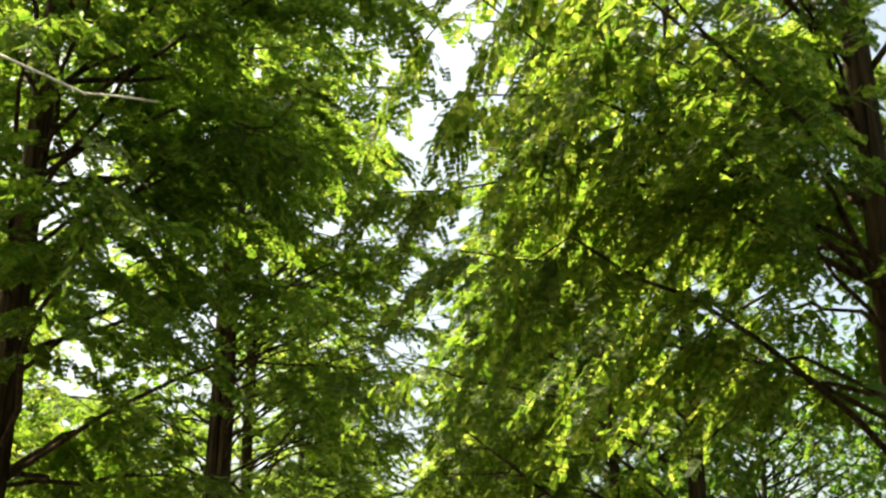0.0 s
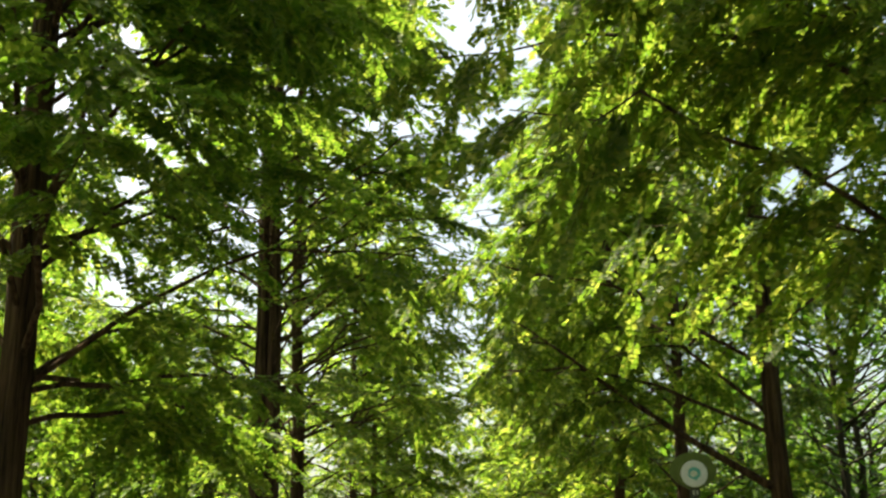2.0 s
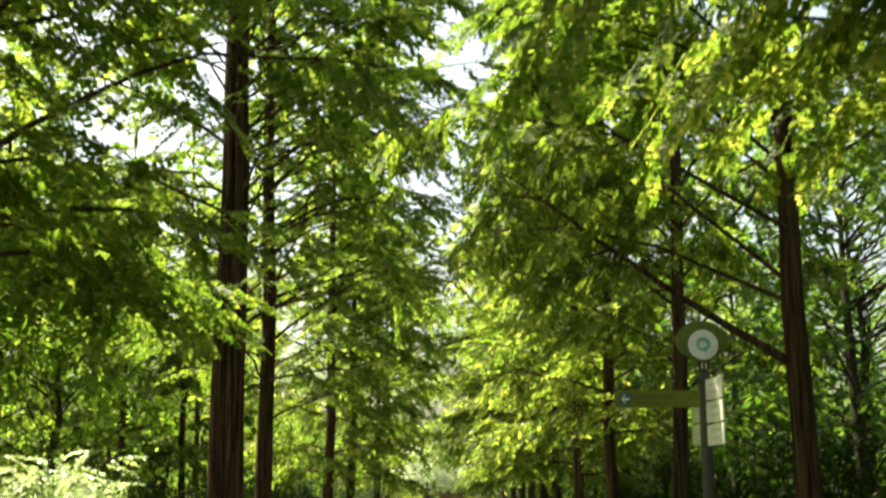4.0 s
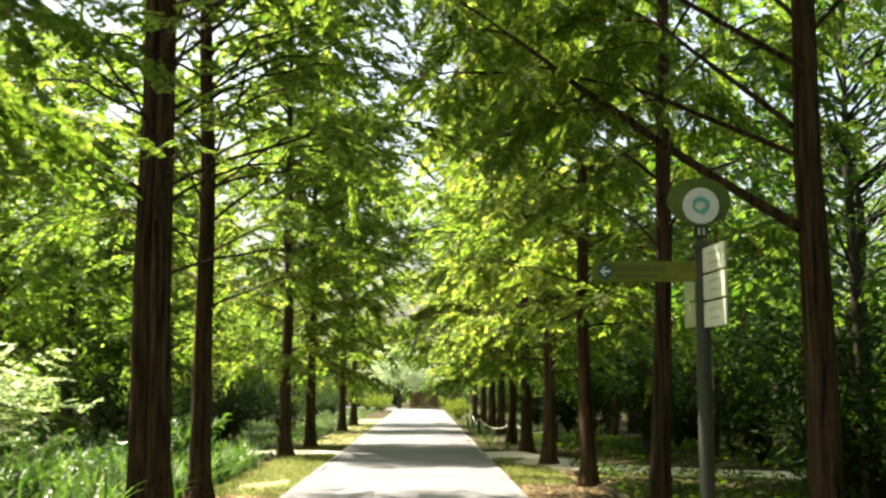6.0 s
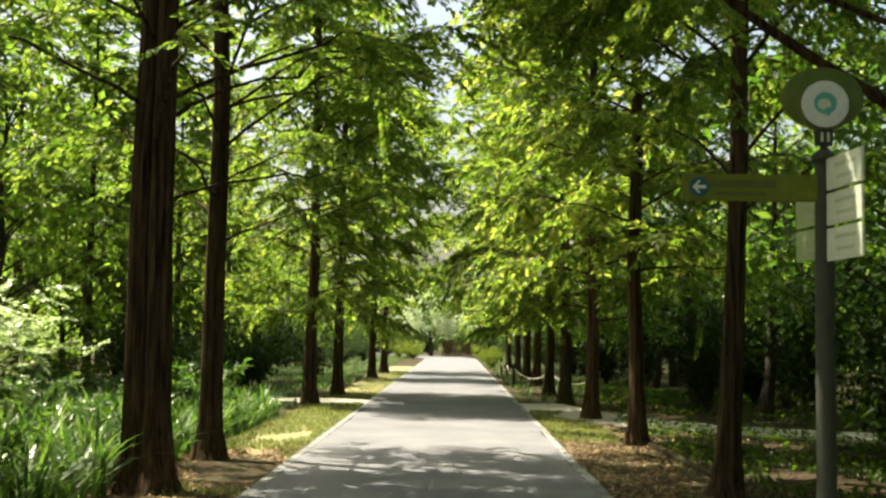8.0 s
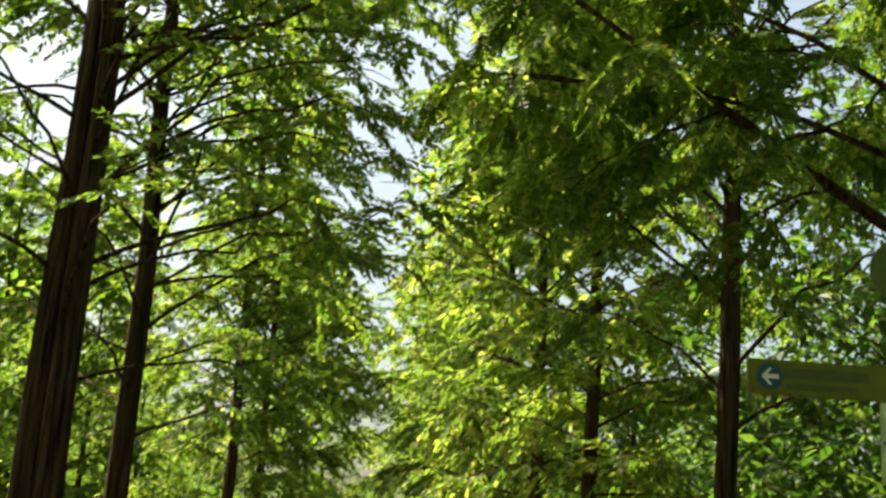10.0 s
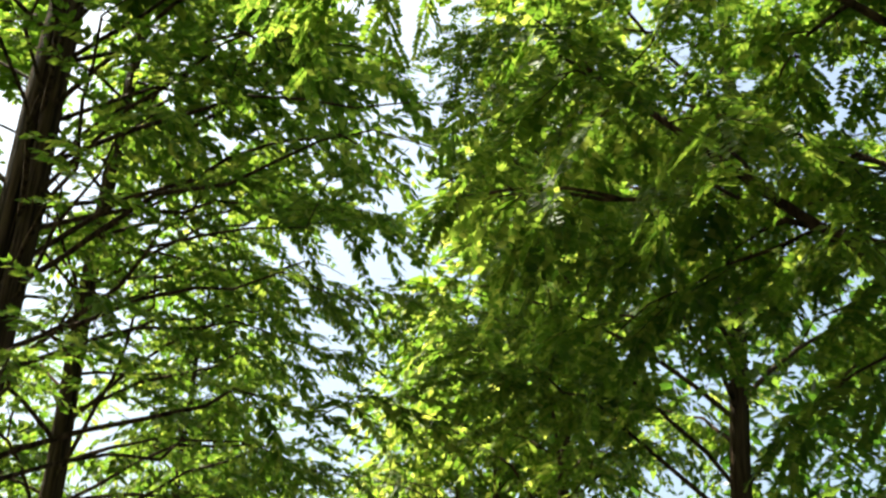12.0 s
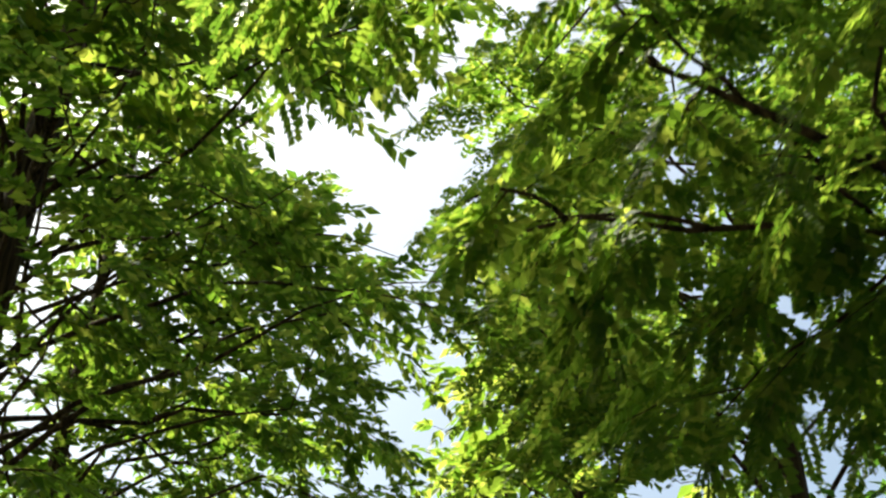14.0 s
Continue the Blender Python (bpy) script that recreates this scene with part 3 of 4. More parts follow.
nt.links.new(mix(nt, noise_tex(nt, v, 1.4, 4.0), turf, mix(nt, 1.0, turf, (0.8, 0.62, 0.6), "MULTIPLY")), b.inputs["Base Color"])
strip("turf_far_left", [(-2.72 + 0.1 * math.sin(1.7 * k), 40.0 + 0.7 * k) for k in range(50)], 0.62, -0.017, TURF, "thin bright grass verge", "grass verge", rough=0.12, seed=8)
strip("turf_left", [(-2.72 + 0.1 * math.sin(1.7 * k), 24.6 + 0.7 * k) for k in range(18)], 0.62 * np.minimum(1, 0.08 + np.arange(18)[:, None] / 6.0), -0.017, TURF, "thin bright grass verge", "grass verge", rough=0.12, seed=6)
strip("turf_right", [(2.16 + 0.1 * math.sin(2.1 * k), 27.4 + 0.6 * k) for k in range(14)], 0.5 * np.minimum(1, 0.06 + np.arange(14)[:, None] / 5.0), -0.017, TURF, "thin bright grass verge", "grass verge", rough=0.12, seed=7)
strip("side_path_right", [(1.7, 38.0), (2.4, 35.0), (3.4, 32.2), (5.2, 30.2), (8, 28.6), (12, 27.4), (20, 26.5), (32, 26)], 0.85, 0.008, PAVE,
      "pale concrete side path into the wood", "path", rough=0.08, seed=3)
strip("side_path_left", [(-1.9, 37.6), (-3.2, 38.3), (-5.0, 38.6), (-8, 38.7), (-14, 38.0), (-26, 36)], 0.9, 0.008, PAVE, "pale concrete side path beside the grass", "path", rough=0.08, seed=4)

# ---- avenue trees ----
RIGHT_LABEL = "tall dawn redwood with slim dark trunk on the verge"
near = [
    dict(at=pose(2.85, 9.8, 0), seed=11, height=15, base=0.14, droop=0.6, wide=3.1, low=3.0, n_limbs=46, density=4.4, size=0.22, clear=-0.6, feathered=5, bare=(0.15, 0.35), label="dark dawn redwood with drooping sunlit sprays",
         reach_out=[(3.0 + 1.1 * k, radians(a), r, 0.85) for k, (a, r) in enumerate(((205, 3.0), (232, 3.4), (188, 2.8)))]
         + [(3.3 + 0.55 * k, radians(a), r, 0.75) for k, (a, r) in enumerate(((160, 2.3), (215, 2.2), (182, 2.5), (240, 2.3), (150, 2.4), (200, 2.4), (225, 2.3), (172, 1.8), (232, 1.9), (190, 1.9)))]
         + [(3.4 + 0.5 * k, radians(a), 2.6, 0.65) for k, a in enumerate((110, 85, 130, 98, 120, 75, 105, 135))]
         + [(4.2 + 0.55 * k, radians(a), 3.3, 0.65) for k, a in enumerate((184, 200, 176, 207))]),
    dict(at=pose(2.96, 15.5, 0), seed=12, height=13.5, base=0.125, low=4.2, wide=2.9, droop=0.45, n_limbs=46, taper=0.55, density=4.8, size=0.18, clear=-0.2, feathered=5, bare=(0.12, 0.32), high=(9.0, 0.8, 1.3), label="slim dawn redwood behind the signpost",
         boughs=[([(2.9, 15.5, 2.75), (2.1, 15.55, 3.25), (1.3, 15.65, 3.85), (0.75, 15.75, 4.3), (0.3, 15.85, 4.65)], 0.038, 8, 0.15, 1.0),
                 ([(2.92, 15.5, 3.3), (1.8, 15.85, 3.9), (0.9, 16.05, 4.15), (-0.05, 16.15, 4.1)], 0.016, 8, 0.15, 0.75),
                 ([(2.92, 15.55, 3.5), (1.9, 16.4, 4.7), (0.7, 17.2, 5.5)], 0.018, 13, 0.15, 1.1),
                 ([(2.92, 15.5, 4.0), (1.4, 15.55, 4.9), (0.2, 15.6, 5.15), (-0.6, 15.65, 5.0)], 0.018, 11, 0.15, 0.8)],
         reach_out=[(4.6, radians(184), 2.9, 0.9), (5.0, radians(162), 2.8, 0.9), (5.8, radians(178), 2.8, 0.85), (6.8, radians(160), 2.6, 0.8), (5.4, radians(205), 2.6, 0.8)]),
    dict(at=pose(2.83, 21.2, 0), seed=13, height=15, base=0.115, low=2.9, wide=3.1, taper=0.6, n_limbs=46, density=5.2, size=0.165, droop=0.35, clear=-0.45, feathered=3, bare=(0.28, 0.5), label=RIGHT_LABEL,
         reach_out=[(4.4 + 0.6 * k, radians(a), 3.1, 0.95) for k, a in enumerate((190, 165, 215, 180, 200, 170, 190, 210))]),
    dict(at=pose(-3.0, 10.3, 0), seed=44, height=13, base=0.13, low=2.9, wide=3.1, droop=0.35, n_limbs=56, taper=0.9, density=5.0, size=0.185, clear=-0.3, feathered=4, bare=(0.18, 0.4), label="dark dawn redwood with bare twigs on the verge",
         reach_out=[(2.75, radians(58), 2.8, 0.3), (2.95, radians(38), 2.4, 0.3), (3.05, radians(82), 3.1, 0.2)]
         + [(3.1 + 0.6 * k, radians(a), r, 0.85) for k, (a, r) in enumerate(((-60, 3.0), (-75, 3.2), (-25, 2.6), (-45, 2.9), (-80, 3.0), (-60, 2.8)))]
         + [(3.0 + 0.42 * k, radians(a), 3.0, 0.6) for k, a in enumerate((75, 105, 58, 92, 120, 70, 100, 55, 85, 110, 65, 95, 125, 80))]
         + [(4.8 + 0.5 * k, radians(a), 2.5, 0.6) for k, a in enumerate((-12, 14, -28, 4))]),
    dict(at=pose(-3.14, 20.93, 0), seed=15, height=16.5, base=0.165, low=2.9, wide=3.3, twin=True, n_limbs=72, taper=0.5, density=4.0, size=0.12, clear=0.65, rise=(0.4, 0.8), high=(7.3, 1.7, 1.75), bare=(0.35, 0.55), label="stout double-stemmed dawn redwood with reddish bark",
         reach_out=[(4.6, radians(-25), 3.0, 0.85), (5.4, radians(-60), 3.2, 0.85), (6.2, radians(-38), 3.0, 0.8), (7.0, radians(-75), 3.1, 0.8), (7.6, radians(-15), 3.0, 0.8), (8.3, radians(-50), 3.0, 0.8)]
         # high limbs above the view, added to shade the boughs and road below
         + [(8.0 + 0.5 * k, radians(a), 3.7, 0.5) for k, a in enumerate((-85, -62, -95, -72))]
         + [(4.9 + 0.55 * k, radians(a), r, 0.55) for k, (a, r) in enumerate(((-8, 3.4), (-30, 3.8), (12, 3.3), (-18, 3.6), (-40, 4.0), (4, 3.2), (-25, 3.6)))]),
    dict(at=pose(-3.18, 24.3, 0), seed=16, height=16, base=0.145, low=2.8, wide=3.3, n_limbs=72, taper=0.5, density=4.4, size=0.125, clear=0.4, rise=(0.4, 0.8), high=(7.3, 1.7, 1.75), bare=(0.3, 0.5), label="straight dawn redwood beside the double-stemmed one",
         reach_out=[(4.5, radians(10), 3.2, 0.85), (5.4, radians(-25), 3.2, 0.85), (6.2, radians(25), 3.2, 0.8), (7.0, radians(-5), 3.2, 0.8), (8.0, radians(-30), 3.2, 0.8), (9.0, radians(15), 3.2, 0.8), (6.6, radians(-10), 3.5, 0.6), (7.6, radians(8), 3.5, 0.6), (8.6, radians(-16), 3.5, 0.6)]),
]
trees = [dawn_redwood(**spec) for spec in near]
bare = np.array([(0.4, -1.6, 4.6), (0.8, -2.9, 4.36), (1.08, -3.55, 4.16), (1.25, -3.57, 4.07), (1.45, -3.56, 3.98), (1.6, -3.6, 3.95), (1.77, -3.65, 3.9)])
bv, bf = tube(bare, np.linspace(0.008, 0.0035, 7), 6)
raw("bare_twig", bv, bf, [paint("dead_pale_wood", (0.4, 0.37, 0.32), 0.8)], trees[3], "pale dead twig", smooth=True)

MID = dict(fine=False, n_limbs=76, density=8.2, size=0.2, height=15, wide=3.3, taper=0.65, droop=0.35, low_rise=0.12, bare=(0.05, 0.22), high=(7.0, 0.7, 1.6))
mid_a = dawn_redwood(pose(2.82, 27.3, 0), 21, base=0.125, low=2.6, label=RIGHT_LABEL, **MID)
mid_b = dawn_redwood(pose(-3.35, 36.8, 0), 22, base=0.15, low=1.9, label="dawn redwood on the grass verge by the side path", **MID)
mid_c = dawn_redwood(pose(2.72, 32.8, 0), 23, base=0.135, low=2.0, label=RIGHT_LABEL, **MID)
far_d = dawn_redwood(pose(2.8, 50.0, 0), 24, height=14, base=0.14, low=2.1, label=RIGHT_LABEL, fine=False, n_limbs=54, density=4.9, size=0.32, wide=3.5, taper=0.6, droop=0.3, low_rise=0.1, bare=(0.05, 0.2), high=(7.0, 0.8, 1.3))
kinds = [mid_a, mid_b, mid_c]
rng_place = np.random.default_rng(5)
spots = [(2.8, y) for y in (1.2, 38.2, 43.2, 56.4, 64.7, 71.0)] + [(-3.2, y) for y in (-5.5, 41.0, 54.6, 62.4)] + [(2.8, -5.0)]
for k, (x, y) in enumerate(spots):
    s = rng_place.uniform(0.92, 1.08)
    m = pose(x + rng_place.uniform(-0.12, 0.12), y, 0, 0, 0, rng_place.uniform(0, 360)) @ Matrix.Diagonal((s, s, s, 1))
    copy_thing(far_d if y > 45 or y < 5 else kinds[k % 3], m)

# Extra tree out of view, added only to shade the branch road.
copy_thing(mid_b, pose(-7.4, 18.5, 0, 0, 0, 140) @ Matrix.Diagonal((0.85, 0.85, 0.95, 1)))
for k, (x, y) in enumerate(((-9.4, 13.0), (-11.6, 18.4), (-13.5, 31.0), (-8.8, 44.5), (-9.6, 50.5), (-9.2, 57.5), (-11.6, 35.2), (-10.3, 42.5), (-15.5, 33.5), (-15.2, 40.5), (-17.5, 28.5), (-13.8, 46.5))):
    s = rng_place.uniform(0.88, 1.0)
    copy_thing(far_d, pose(x, y, float(ground_height(x, y)), 0, 0, 70 * k) @ Matrix.Diagonal((s, s, s, 1)))

# ---- woods on both sides ----
wood_a = woodland_tree(pose(-11.5, 22, 0), 31, height=10.5, wide=3.2, low=0.9, group="woodland trees")
wood_b = woodland_tree(pose(8.2, 14.5, 0), 32, height=11.5, wide=3.3, low=2.2, group="woodland trees", label="slender woodland tree with a high dark crown")
wood_c = woodland_tree(pose(-9.5, 33.5, 0), 33, height=8.0, wide=2.8, low=0.6, group="woodland trees")
wood_d = woodland_tree(pose(12.5, 18.5, 0), 35, height=8.5, wide=3.0, low=1.0, leaf=SHADED_WOOD_LEAF, group="woodland trees", label="woodland tree with leaf colour darkened as shade")
rng_wood = np.random.default_rng(9)
for side, count, x0, x1 in ((-1, 32, 11.0, 18.0), (1, 28, 7.6, 16.0)):
    for k in range(count):
        y = -4 + 116 * (k + rng_wood.uniform(0, 0.8)) / count
        x = side * (x0 + (x1 - x0) * ((k * 0.618) % 1.0) + rng_wood.uniform(-0.5, 0.5))
        s = rng_wood.uniform(0.85, 1.2) if side > 0 else rng_wood.uniform(0.7, 0.85) + 0.035 * (abs(x) - 9)
        z = float(ground_height(x, y))
        m = pose(x, y, z, 0, 0, rng_wood.uniform(0, 360)) @ Matrix.Diagonal((s, s, s * (rng_wood.uniform(0.62, 0.78) if side > 0 else rng_wood.uniform(0.95, 1.1) + 0.05 * (abs(x) - 10)), 1))
        copy_thing((wood_d if k % 2 else wood_b) if side > 0 else (wood_a, wood_c, wood_b)[k % 3], m)
for k in range(12):
    x = -26 + 4.6 * k
    copy_thing((wood_a, wood_b)[k % 2], pose(x, 124 + 5 * (k % 3), 0, 0, 0, 47 * k) @ Matrix.Diagonal((1.2, 1.2, 1.25, 1)))
    copy_thing((wood_a, wood_b)[k % 2], pose(x, -16 - 3 * (k % 3), 0, 0, 0, 31 * k))
# The crown uses the leaf colour that is darkened as shade.
shade_tree = woodland_tree(pose(6.6, 15.0, 0), 34, height=8.5, wide=3.4, low=2.6, clumps=80, per=46, size=0.2, leaf=SHADED_WOOD_LEAF, group="woodland trees", label="slender woodland tree with a high dark crown")
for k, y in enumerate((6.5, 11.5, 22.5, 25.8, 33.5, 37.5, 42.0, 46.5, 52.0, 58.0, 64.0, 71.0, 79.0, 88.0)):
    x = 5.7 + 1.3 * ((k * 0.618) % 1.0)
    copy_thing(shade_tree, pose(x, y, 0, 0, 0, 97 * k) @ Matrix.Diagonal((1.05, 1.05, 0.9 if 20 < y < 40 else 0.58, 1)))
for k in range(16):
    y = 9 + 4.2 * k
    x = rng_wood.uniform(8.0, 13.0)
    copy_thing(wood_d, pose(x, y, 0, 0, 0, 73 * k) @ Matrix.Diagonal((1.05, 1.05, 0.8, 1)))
far = Leaves(False)
for side in (-1, 1):
    n = 19000
    q = np.stack([side * rng_wood.uniform(20, 31, n), rng_wood.uniform(-20, 132, n), rng_wood.uniform(0, 1, n)], 1)
    crest = np.array([8.0 + 3.5 * noise.noise(Vector((a * 0.1, b * 0.13, side * 4.0))) for a, b in q[:, :2]])
    q[:, 2] *= crest
    far.add(q, rng_wood.normal(0, 1, (n, 3)) + (0, 0, -0.3), rng_wood.normal(0, 0.7, (n, 3)) + (-side * 0.4, 0, 0.8), rng_wood.uniform(0.3, 0.8, n), rng_wood.uniform(0.2, 0.4, n))
n = 9000
q = np.stack([rng_wood.uniform(-40, 40, n), rng_wood.uniform(128, 140, n), rng_wood.uniform(0, 9, n)], 1)
far.add(q, rng_wood.normal(0, 1, (n, 3)), rng_wood.normal(0, 0.7, (n, 3)) + (0, -0.4, 0.8), rng_wood.uniform(0.4, 0.9, n), rng_wood.uniform(0.25, 0.5, n))
tagged(far.mesh("far_woods", WOOD_LEAF, DARK_BARK, None), "dense green woods behind the avenue", "woods", kind="stuff")
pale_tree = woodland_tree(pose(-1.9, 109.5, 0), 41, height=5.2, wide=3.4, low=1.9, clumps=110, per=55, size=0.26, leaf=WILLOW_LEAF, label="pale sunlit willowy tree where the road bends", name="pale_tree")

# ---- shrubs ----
dark_shrub = shrub(pose(-5.6, 41.0, 0), 51, 1.9, 1.8, 28, 50, 0.16, SHADED_SHRUB_LEAF, label="rounded shrub beside the side path, leaf colour darkened as shadow", group="shrubs")
low_shrub = shrub(pose(5.4, 17.8, 0), 52, 1.1, 0.9, 18, 70, 0.1, label="low bright green shrub at the wood edge", group="shrubs")
thin_shrub = shrub(pose(6.4, 22.5, 0), 53, 1.7, 1.2, 20, 60, 0.1, label="thin shrub in the shade of the wood", group="shrubs")
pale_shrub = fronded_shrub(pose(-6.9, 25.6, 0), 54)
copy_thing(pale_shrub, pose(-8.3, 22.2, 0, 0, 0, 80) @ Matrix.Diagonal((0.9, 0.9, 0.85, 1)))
tall_shrub = shrub(pose(6.2, 18.6, 0), 56, 3.0, 1.9, 32, 58, 0.165, SHADED_SHRUB_LEAF, 0.35, 0.1, "tall shrub with leaf colour darkened for the shade of the wood", group="shrubs")
weed = shrub(pose(-4.6, 20.5, 0), 57, 0.75, 0.6, 16, 50, 0.13, REED, 0.6, 0.06, "leafy green weed clump among the tall grass", "weed_clump", "weeds")
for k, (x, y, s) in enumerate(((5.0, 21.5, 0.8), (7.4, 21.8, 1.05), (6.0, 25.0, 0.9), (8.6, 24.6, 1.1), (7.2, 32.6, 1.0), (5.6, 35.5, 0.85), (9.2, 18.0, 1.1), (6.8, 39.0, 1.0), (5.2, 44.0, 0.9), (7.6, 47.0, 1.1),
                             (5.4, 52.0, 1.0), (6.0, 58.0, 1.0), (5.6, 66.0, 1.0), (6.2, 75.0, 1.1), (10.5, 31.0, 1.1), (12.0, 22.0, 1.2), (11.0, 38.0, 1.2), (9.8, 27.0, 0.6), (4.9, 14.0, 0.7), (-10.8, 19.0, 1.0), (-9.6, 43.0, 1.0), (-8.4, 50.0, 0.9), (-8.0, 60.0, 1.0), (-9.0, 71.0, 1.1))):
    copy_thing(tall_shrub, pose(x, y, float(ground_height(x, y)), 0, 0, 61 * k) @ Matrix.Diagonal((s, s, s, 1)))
for k in range(26):
    x, y = -rng_wood.uniform(4.1, 8.8), rng_wood.uniform(19.2, 34)
    s = rng_wood.uniform(0.8, 1.5)
    copy_thing(weed, pose(x, y, float(ground_height(x, y)), 0, 0, 33 * k) @ Matrix.Diagonal((s, s, s, 1)))
for k in range(36):
    side = 1 if k % 2 else -1
    y = 9 + 2.5 * k
    x = side * rng_wood.uniform(4.8, 9.5) if side > 0 else -rng_wood.uniform(7.5, 10.5)
    if side > 0 and 26.5 < y < 33:
        y += 7
    s = rng_wood.uniform(0.7, 1.25)
    copy_thing((dark_shrub, low_shrub, thin_shrub)[k % 3], pose(x, y, float(ground_height(x, y)), 0, 0, 40 * k) @ Matrix.Diagonal((s, s, s, 1)))
for x, y, k in ((-6.1, 46.6, 1), (-7.6, 46.0, 2), (-4.9, 50.5, 3)):
    copy_thing(dark_shrub, pose(x, y, 0, 0, 0, 70 * k) @ Matrix.Diagonal((1.05, 1.05, 0.95, 1)))
hedge = shrub(pose(1.95, 72, 0), 55, 0.8, 0.75, 18, 70, 0.09, HEDGE_LEAF, label="low bright green bush along the road edge", group="roadside bushes", name="roadside_bush")
for x, y, s in ((2.0, 79, 1.0), (2.1, 86, 1.2), (2.0, 93, 1.2), (2.0, 98, 1.3), (-2.9, 94, 1.3), (-3.3, 98, 1.7), (-4.2, 101, 1.5)):
    copy_thing(hedge, pose(x, y, 0, 0, 0, 50 * y) @ Matrix.Diagonal((s, s, s, 1)))
for k in range(22):
    x, y = -17.5 + 1.7 * k, 113.5 + 1.5 * (k % 2)
    copy_thing(dark_shrub, pose(x, y, 0, 0, 0, 57 * k) @ Matrix.Diagonal((1.0, 1.0, 1.25, 1)))
for k, (x, y) in enumerate(((-3.6, 107.5), (-5.4, 106.8), (-7.2, 106.0), (-9.0, 104.5), (3.4, 106.5), (5.0, 105.0), (-5.6, 84.0), (-6.8, 90.0), (-6.2, 76.0), (4.6, 84.0), (4.4, 92.0))):
    copy_thing(dark_shrub, pose(x, y, 0, 0, 0, 83 * k) @ Matrix.Diagonal((0.8, 0.8, 0.75, 1)))


# ---- grass and litter ----
rng_g = np.random.default_rng(77)


def scatter(n, x0, x1, y0, y1, lift=0.0, gaps=-0.18):
    x, y = rng_g.uniform(x0, x1, n), rng_g.uniform(y0, y1, n)
    keep = np.array([noise.noise(Vector((a * 0.6, b * 0.35, 3.0))) for a, b in zip(x, y)]) > gaps
    x, y = x[keep], y[keep]
    return np.stack([x, y, ground_height(x, y) + lift], 1)


blades("verge_grass", np.concatenate([scatter(6600, -3.4, -2.1, 25.5, 37.3, 0, -0.5), scatter(1500, -3.4, -2.1, 39.9, 42, 0, -0.5), scatter(1100, -3.0, -2.1, 20.5, 25.5, 0, 0.05), scatter(700, 1.65, 2.5, 20, 25.5, 0, 0.05), scatter(2500, -3.3, -2.1, 42, 65, 0, -0.5), scatter(3400, 1.62, 2.65, 27.5, 35, 0, -0.5)]), rng_g, 0.1, 0.016, 0.9, GRASS, "short bright green grass along the road edge", "grass")
blades("iris_bed", scatter(7500, -9.0, -3.45, 18.6, 33, 0, -0.3), rng_g, 0.72, 0.045, 1.1, REED, "tall green sword-leaved plants in the sun", "plants")
blades("ground_cover", np.concatenate([scatter(4000, -12, -3.5, 26, 37.2), scatter(8000, -12, -3.5, 40, 62), scatter(9000, -15, -3.4, 60, 108, 0, -0.4), scatter(5000, 1.75, 8, 39.5, 108, 0, -0.3)]), rng_g, 0.22, 0.03, 1.1, REED, "low green ground cover", "plants")
blades("shaded_lawn", scatter(9500, 3.15, 9, 13, 27.5, 0, -0.25), rng_g, 0.14, 0.022, 1.1, SHADE_GRASS, "thin lawn with the shade of the wood put into its colour", "grass")
lit = Leaves(False)
lp = np.concatenate([scatter(5500, -3.7, -2.1, 19.0, 27, 0.01), scatter(1500, -4.4, -2.1, 9, 13, 0.01), scatter(2000, -4.2, -2.1, 27, 40, 0.01), scatter(6500, 1.6, 3.0, 13, 32, 0.01, -0.35), scatter(5000, 3.0, 5.5, 12, 40, 0.01)])
lit.add(lp, rng_g.normal(0, 1, (len(lp), 3)) * (1, 1, 0.15), rng_g.normal(0, 0.25, (len(lp), 3)) + (0, 0, 1), rng_g.uniform(0.035, 0.11, len(lp)), rng_g.uniform(0.015, 0.042, len(lp)))
ivy = Leaves(False)
ip = scatter(15000, 3.1, 10.0, 9, 48, 0.02, -0.35)
ip = ip[~((ip[:, 1] > 26.5) & (ip[:, 1] < 37) & (np.abs(ip[:, 1] - (28.0 + 1.2 * np.clip(8.5 - ip[:, 0], 0, 6))) < 1.5))]
ip[:, 2] += rng_g.uniform(0, 0.16, len(ip))
ivy.add(ip, rng_g.normal(0, 1, (len(ip), 3)) * (1, 1, 0.3), rng_g.normal(0, 0.35, (len(ip), 3)) + (0, 0, 1), rng_g.uniform(0.06, 0.15, len(ip)), rng_g.uniform(0.05, 0.09, len(ip)))
tagged(ivy.mesh("ivy_cover", SHRUB_LEAF, DARK_BARK, None), "dark green ivy on the shaded ground", "ground cover", kind="stuff")
tagged(lit.mesh("leaf_litter", LITTER, DARK_BARK, None), "dry brown fallen leaves on the verge", "leaf litter", kind="stuff")


# ---- signpost ----
def box(bm, cx, cy, cz, sx, sy, sz, turn=0.0):
    m = Matrix.Translation((cx, cy, cz)) @ Matrix.Rotation(turn, 4, "Z") @ Matrix.Diagonal((sx, sy, sz, 1))
    return bmesh.ops.create_cube(bm, size=1.0, matrix=m)["verts"]


def slab(sx, sy, sz, edge=0.004):
    bm = bmesh.new()
    box(bm, 0, 0, 0, sx, sy, sz)
    bmesh.ops.bevel(bm, geom=bm.edges[:], offset=edge, segments=2, affect="EDGES")
    return bm


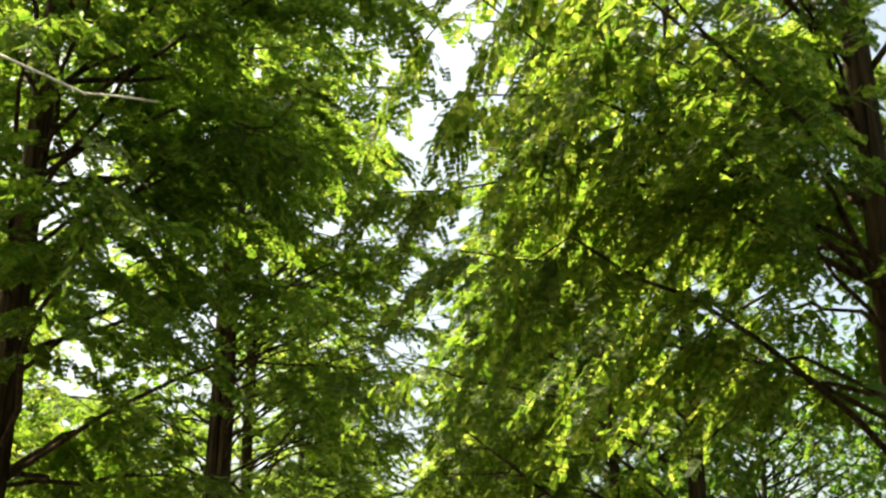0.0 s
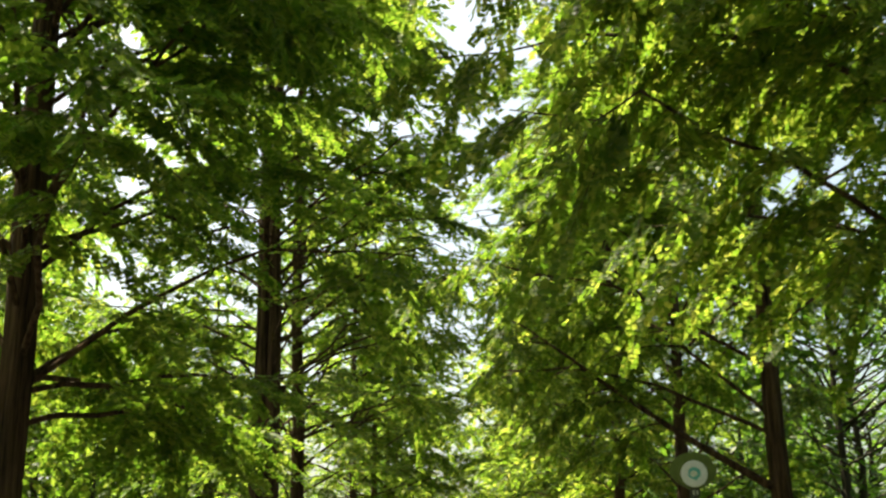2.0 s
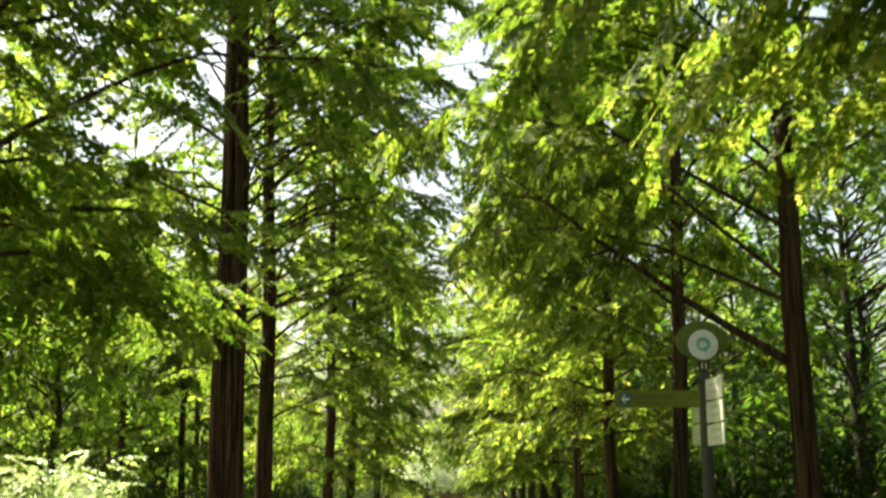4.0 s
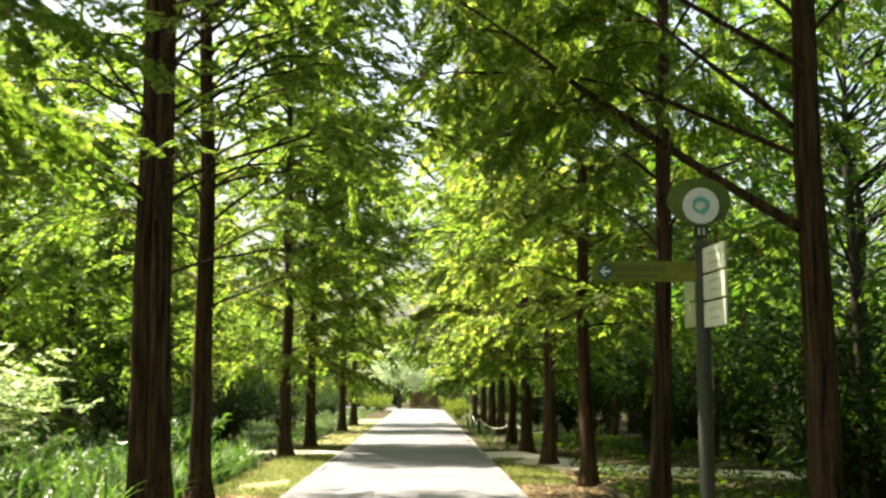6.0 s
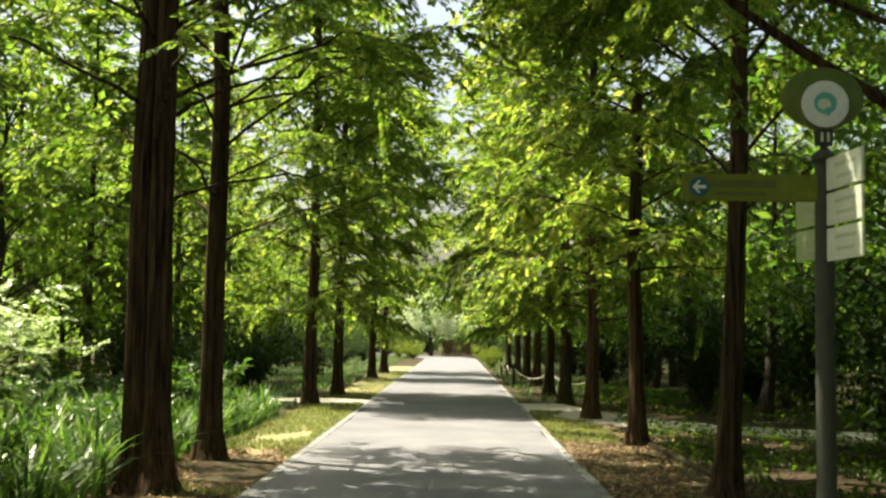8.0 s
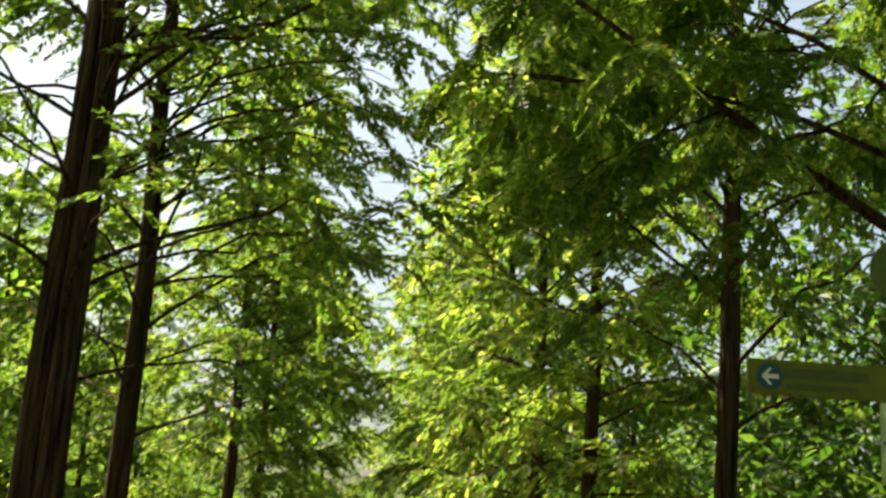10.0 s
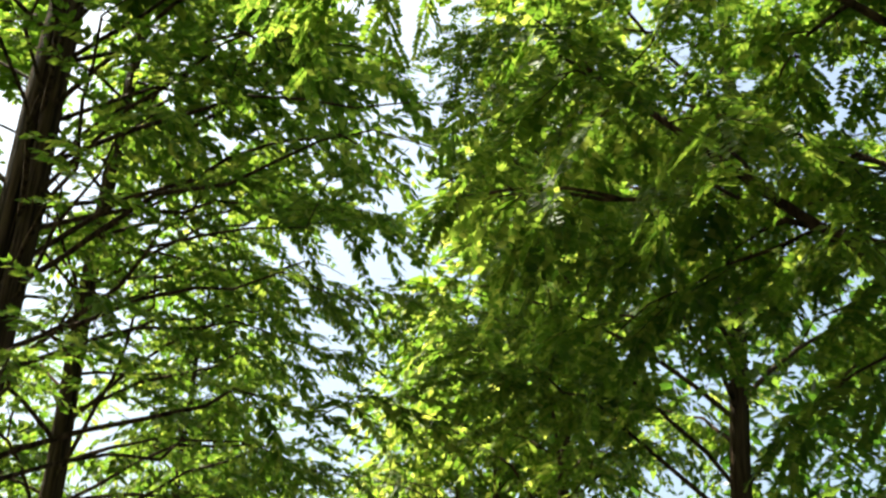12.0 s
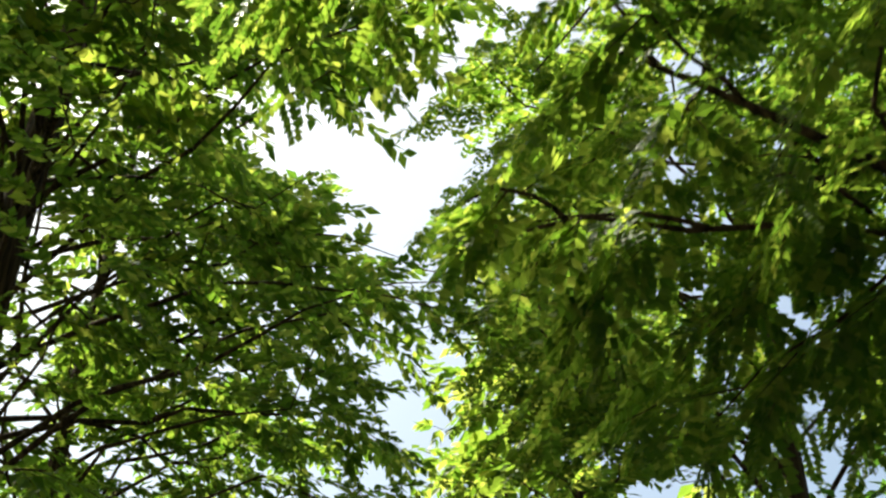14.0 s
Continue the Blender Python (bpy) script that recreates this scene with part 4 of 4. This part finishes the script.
def disc(rx, rz, depth, sides=40):
    """A flat round plate that faces -y."""
    bm = bmesh.new()
    bmesh.ops.create_cone(bm, cap_ends=True, segments=sides, radius1=1, radius2=1, depth=1, matrix=Matrix.Rotation(radians(90), 4, "X"))
    bmesh.ops.transform(bm, matrix=Matrix.Diagonal((rx, depth, rz, 1)), verts=bm.verts)
    bmesh.ops.bevel(bm, geom=[e for e in bm.edges if e.calc_face_angle(0) > 1], offset=min(0.004, depth * 0.3), segments=2, affect="EDGES")
    return bm


def lathe(profile, sides=24):
    """A round upright body from (radius, height) pairs."""
    bm = bmesh.new()
    rings = [[bm.verts.new((r * math.cos(2 * math.pi * i / sides), r * math.sin(2 * math.pi * i / sides), z)) for i in range(sides)] for r, z in profile]
    for a, b in zip(rings, rings[1:]):
        for i in range(sides):
            bm.faces.new((a[i], a[(i + 1) % sides], b[(i + 1) % sides], b[i])).smooth = True
    bm.faces.new(rings[0][::-1])
    bm.faces.new(rings[-1])
    return bm


def set_at(ob, x, y, z, turn=0.0):
    ob.matrix_basis = Matrix.Translation((x, y, z)) @ Matrix.Rotation(turn, 4, "Z")
    return ob


def signpost(at):
    post = thing("signpost", at, "grey-green park signpost with a round emblem and direction boards", "signpost")
    part("pole", lathe([(0.085, 0.0), (0.085, 0.03), (0.056, 0.05), (0.052, 1.2), (0.05, 2.56), (0.046, 2.6)]), POST_PAINT, post)
    part("cap", lathe([(0.066, 2.58), (0.066, 2.605), (0.045, 2.63), (0.02, 2.65), (0.02, 2.76)]), POST_PAINT, post)
    neck = set_at(part("neck", slab(0.09, 0.05, 0.09), POST_PAINT, post), 0, 0, 2.71)
    for dx in (-0.017, 0.017):
        set_at(part("bar", slab(0.012, 0.006, 0.05, 0.001), PALE_PANEL, neck), dx, -0.028, 0)
    back = set_at(part("leaf_backing", disc(0.225, 0.17, 0.03), LEAF_GREEN, post, "broad leaf-green backing plate"), 0, 0.02, 2.93)
    rim = set_at(part("rim", disc(0.152, 0.152, 0.03), LEAF_GREEN, back), 0, -0.026, -0.04)
    face = set_at(part("emblem_plate", disc(0.128, 0.128, 0.012), WHITE_PAINT, post, "round white enamel plate"), 0, -0.03, 2.89)
    set_at(part("emblem", disc(0.062, 0.06, 0.006, 28), TEAL_LIGHT, face, "teal rounded emblem"), 0, -0.008, 0.004)
    set_at(part("emblem_field", disc(0.036, 0.03, 0.005, 24), PALE_PANEL, face), -0.006, -0.0115, -0.002)
    stem = set_at(part("emblem_stem", slab(0.022, 0.005, 0.045, 0.001), TEAL_LIGHT, face), 0.014, -0.0125, -0.042)
    board = set_at(part("finger_board", slab(0.75, 0.03, 0.145), BOARD_GREEN, post, "olive green pointing board"), -0.395, -0.01, 2.43)
    spot = set_at(part("arrow_disc", disc(0.056, 0.056, 0.006, 32), TEAL, board), -0.287, -0.0175, 0)
    bm = bmesh.new()
    outline = [(-0.036, 0), (-0.004, 0.034), (0.008, 0.034), (-0.012, 0.009), (0.036, 0.009), (0.036, -0.009), (-0.012, -0.009), (0.008, -0.034), (-0.004, -0.034)]
    f = bm.faces.new([bm.verts.new((x, 0, z)) for x, z in outline])
    ext = bmesh.ops.extrude_face_region(bm, geom=[f])["geom"]
    bmesh.ops.translate(bm, vec=(0, -0.003, 0), verts=[g for g in ext if isinstance(g, bmesh.types.BMVert)])
    bmesh.ops.recalc_face_normals(bm, faces=bm.faces)
    set_at(part("arrow", bm, WHITE_PAINT, spot, "white arrow that points to the road"), 0, -0.0035, 0)
    for x, wd, z, hgt in ((-0.05, 0.36, 0.018, 0.045), (-0.07, 0.3, -0.035, 0.022)):
        set_at(part("lettering", slab(wd, 0.003, hgt, 0.0008), paint_board_text, board), x, -0.0165, z)
    turn = math.atan2(-1.0, 0.08)
    # The front stack's pale coat has the sun it reflects put into its colour.
    for away, rows, top, length, coat in ((1, 3, 2.59, 0.46, PALE_PANEL), (-1, 2, 2.42, 0.36, GREEN_PANEL)):
        for k in range(rows):
            ob = part("direction_panel", slab(length, 0.016, 0.172, 0.003), coat, post, "pale printed direction panel")
            d = away * (0.05 + length / 2)
            set_at(ob, d * math.cos(turn), d * math.sin(turn), top - 0.19 * k - 0.09, turn)
            for sgn in (-1, 1):
                for z, wd in ((0.035, 0.6), (-0.03, 0.45)):
                    bar = part("lettering", slab(length * wd, 0.002, 0.02, 0.0006), GREY_PRINT, ob)
                    set_at(bar, 0.02, sgn * 0.009, z)
    return post


paint_board_text = paint("dull_dark_print", (0.065, 0.08, 0.012), 0.4)
GREEN_PANEL = paint("faded_green_panel", (0.3, 0.36, 0.2), 0.35, 0, 0.1)
GREY_PRINT = paint("faded_grey_print", (0.36, 0.4, 0.3), 0.4)
signpost(pose(1.98, 14.99, -0.02))


# ---- rope barrier and far fence ----
def rope_barrier(spots, label):
    base = thing("rope_barrier", pose(*spots[0], 0), label, "barrier")
    o = np.array(spots[0])
    for x, y in spots:
        set_at(part("post", lathe([(0.045, -0.05), (0.045, 0.62), (0.05, 0.63), (0.05, 0.68), (0.02, 0.71)], 10), POST_PAINT, base), x - o[0], y - o[1], 0)
    for (xa, ya), (xb, yb) in zip(spots, spots[1:]):
        s = np.linspace(0, 1, 12)
        line = np.stack([xa + (xb - xa) * s - o[0], ya + (yb - ya) * s - o[1], 0.55 - 1.1 * s * (1 - s)], 1)
        rv, rf = tube(line, np.full(12, 0.013), 6)
        raw("rope", rv, rf, [ROPE], base, "pale sagging rope", smooth=True)
    return base


rope_barrier([(3.9, 42.0), (2.9, 45.8), (2.05, 50.5), (2.05, 56.0), (2.05, 61.5)], "low dark posts joined by a pale sagging rope")
fence = thing("board_fence", pose(0.2, 111.5, 0), "brown weathered board fence at the end of the road", "fence")
rng_f = np.random.default_rng(3)
for k in range(15):
    tall = rng_f.uniform(1.15, 1.55)
    set_at(part("board", slab(0.12, 0.03, tall, 0.006), FENCE_WOOD, fence), -1.2 + 0.17 * k, rng_f.uniform(-0.02, 0.0), tall / 2)
for z in (0.4, 0.95):
    set_at(part("rail", slab(2.6, 0.05, 0.09), FENCE_WOOD, fence), 0, 0.05, z)
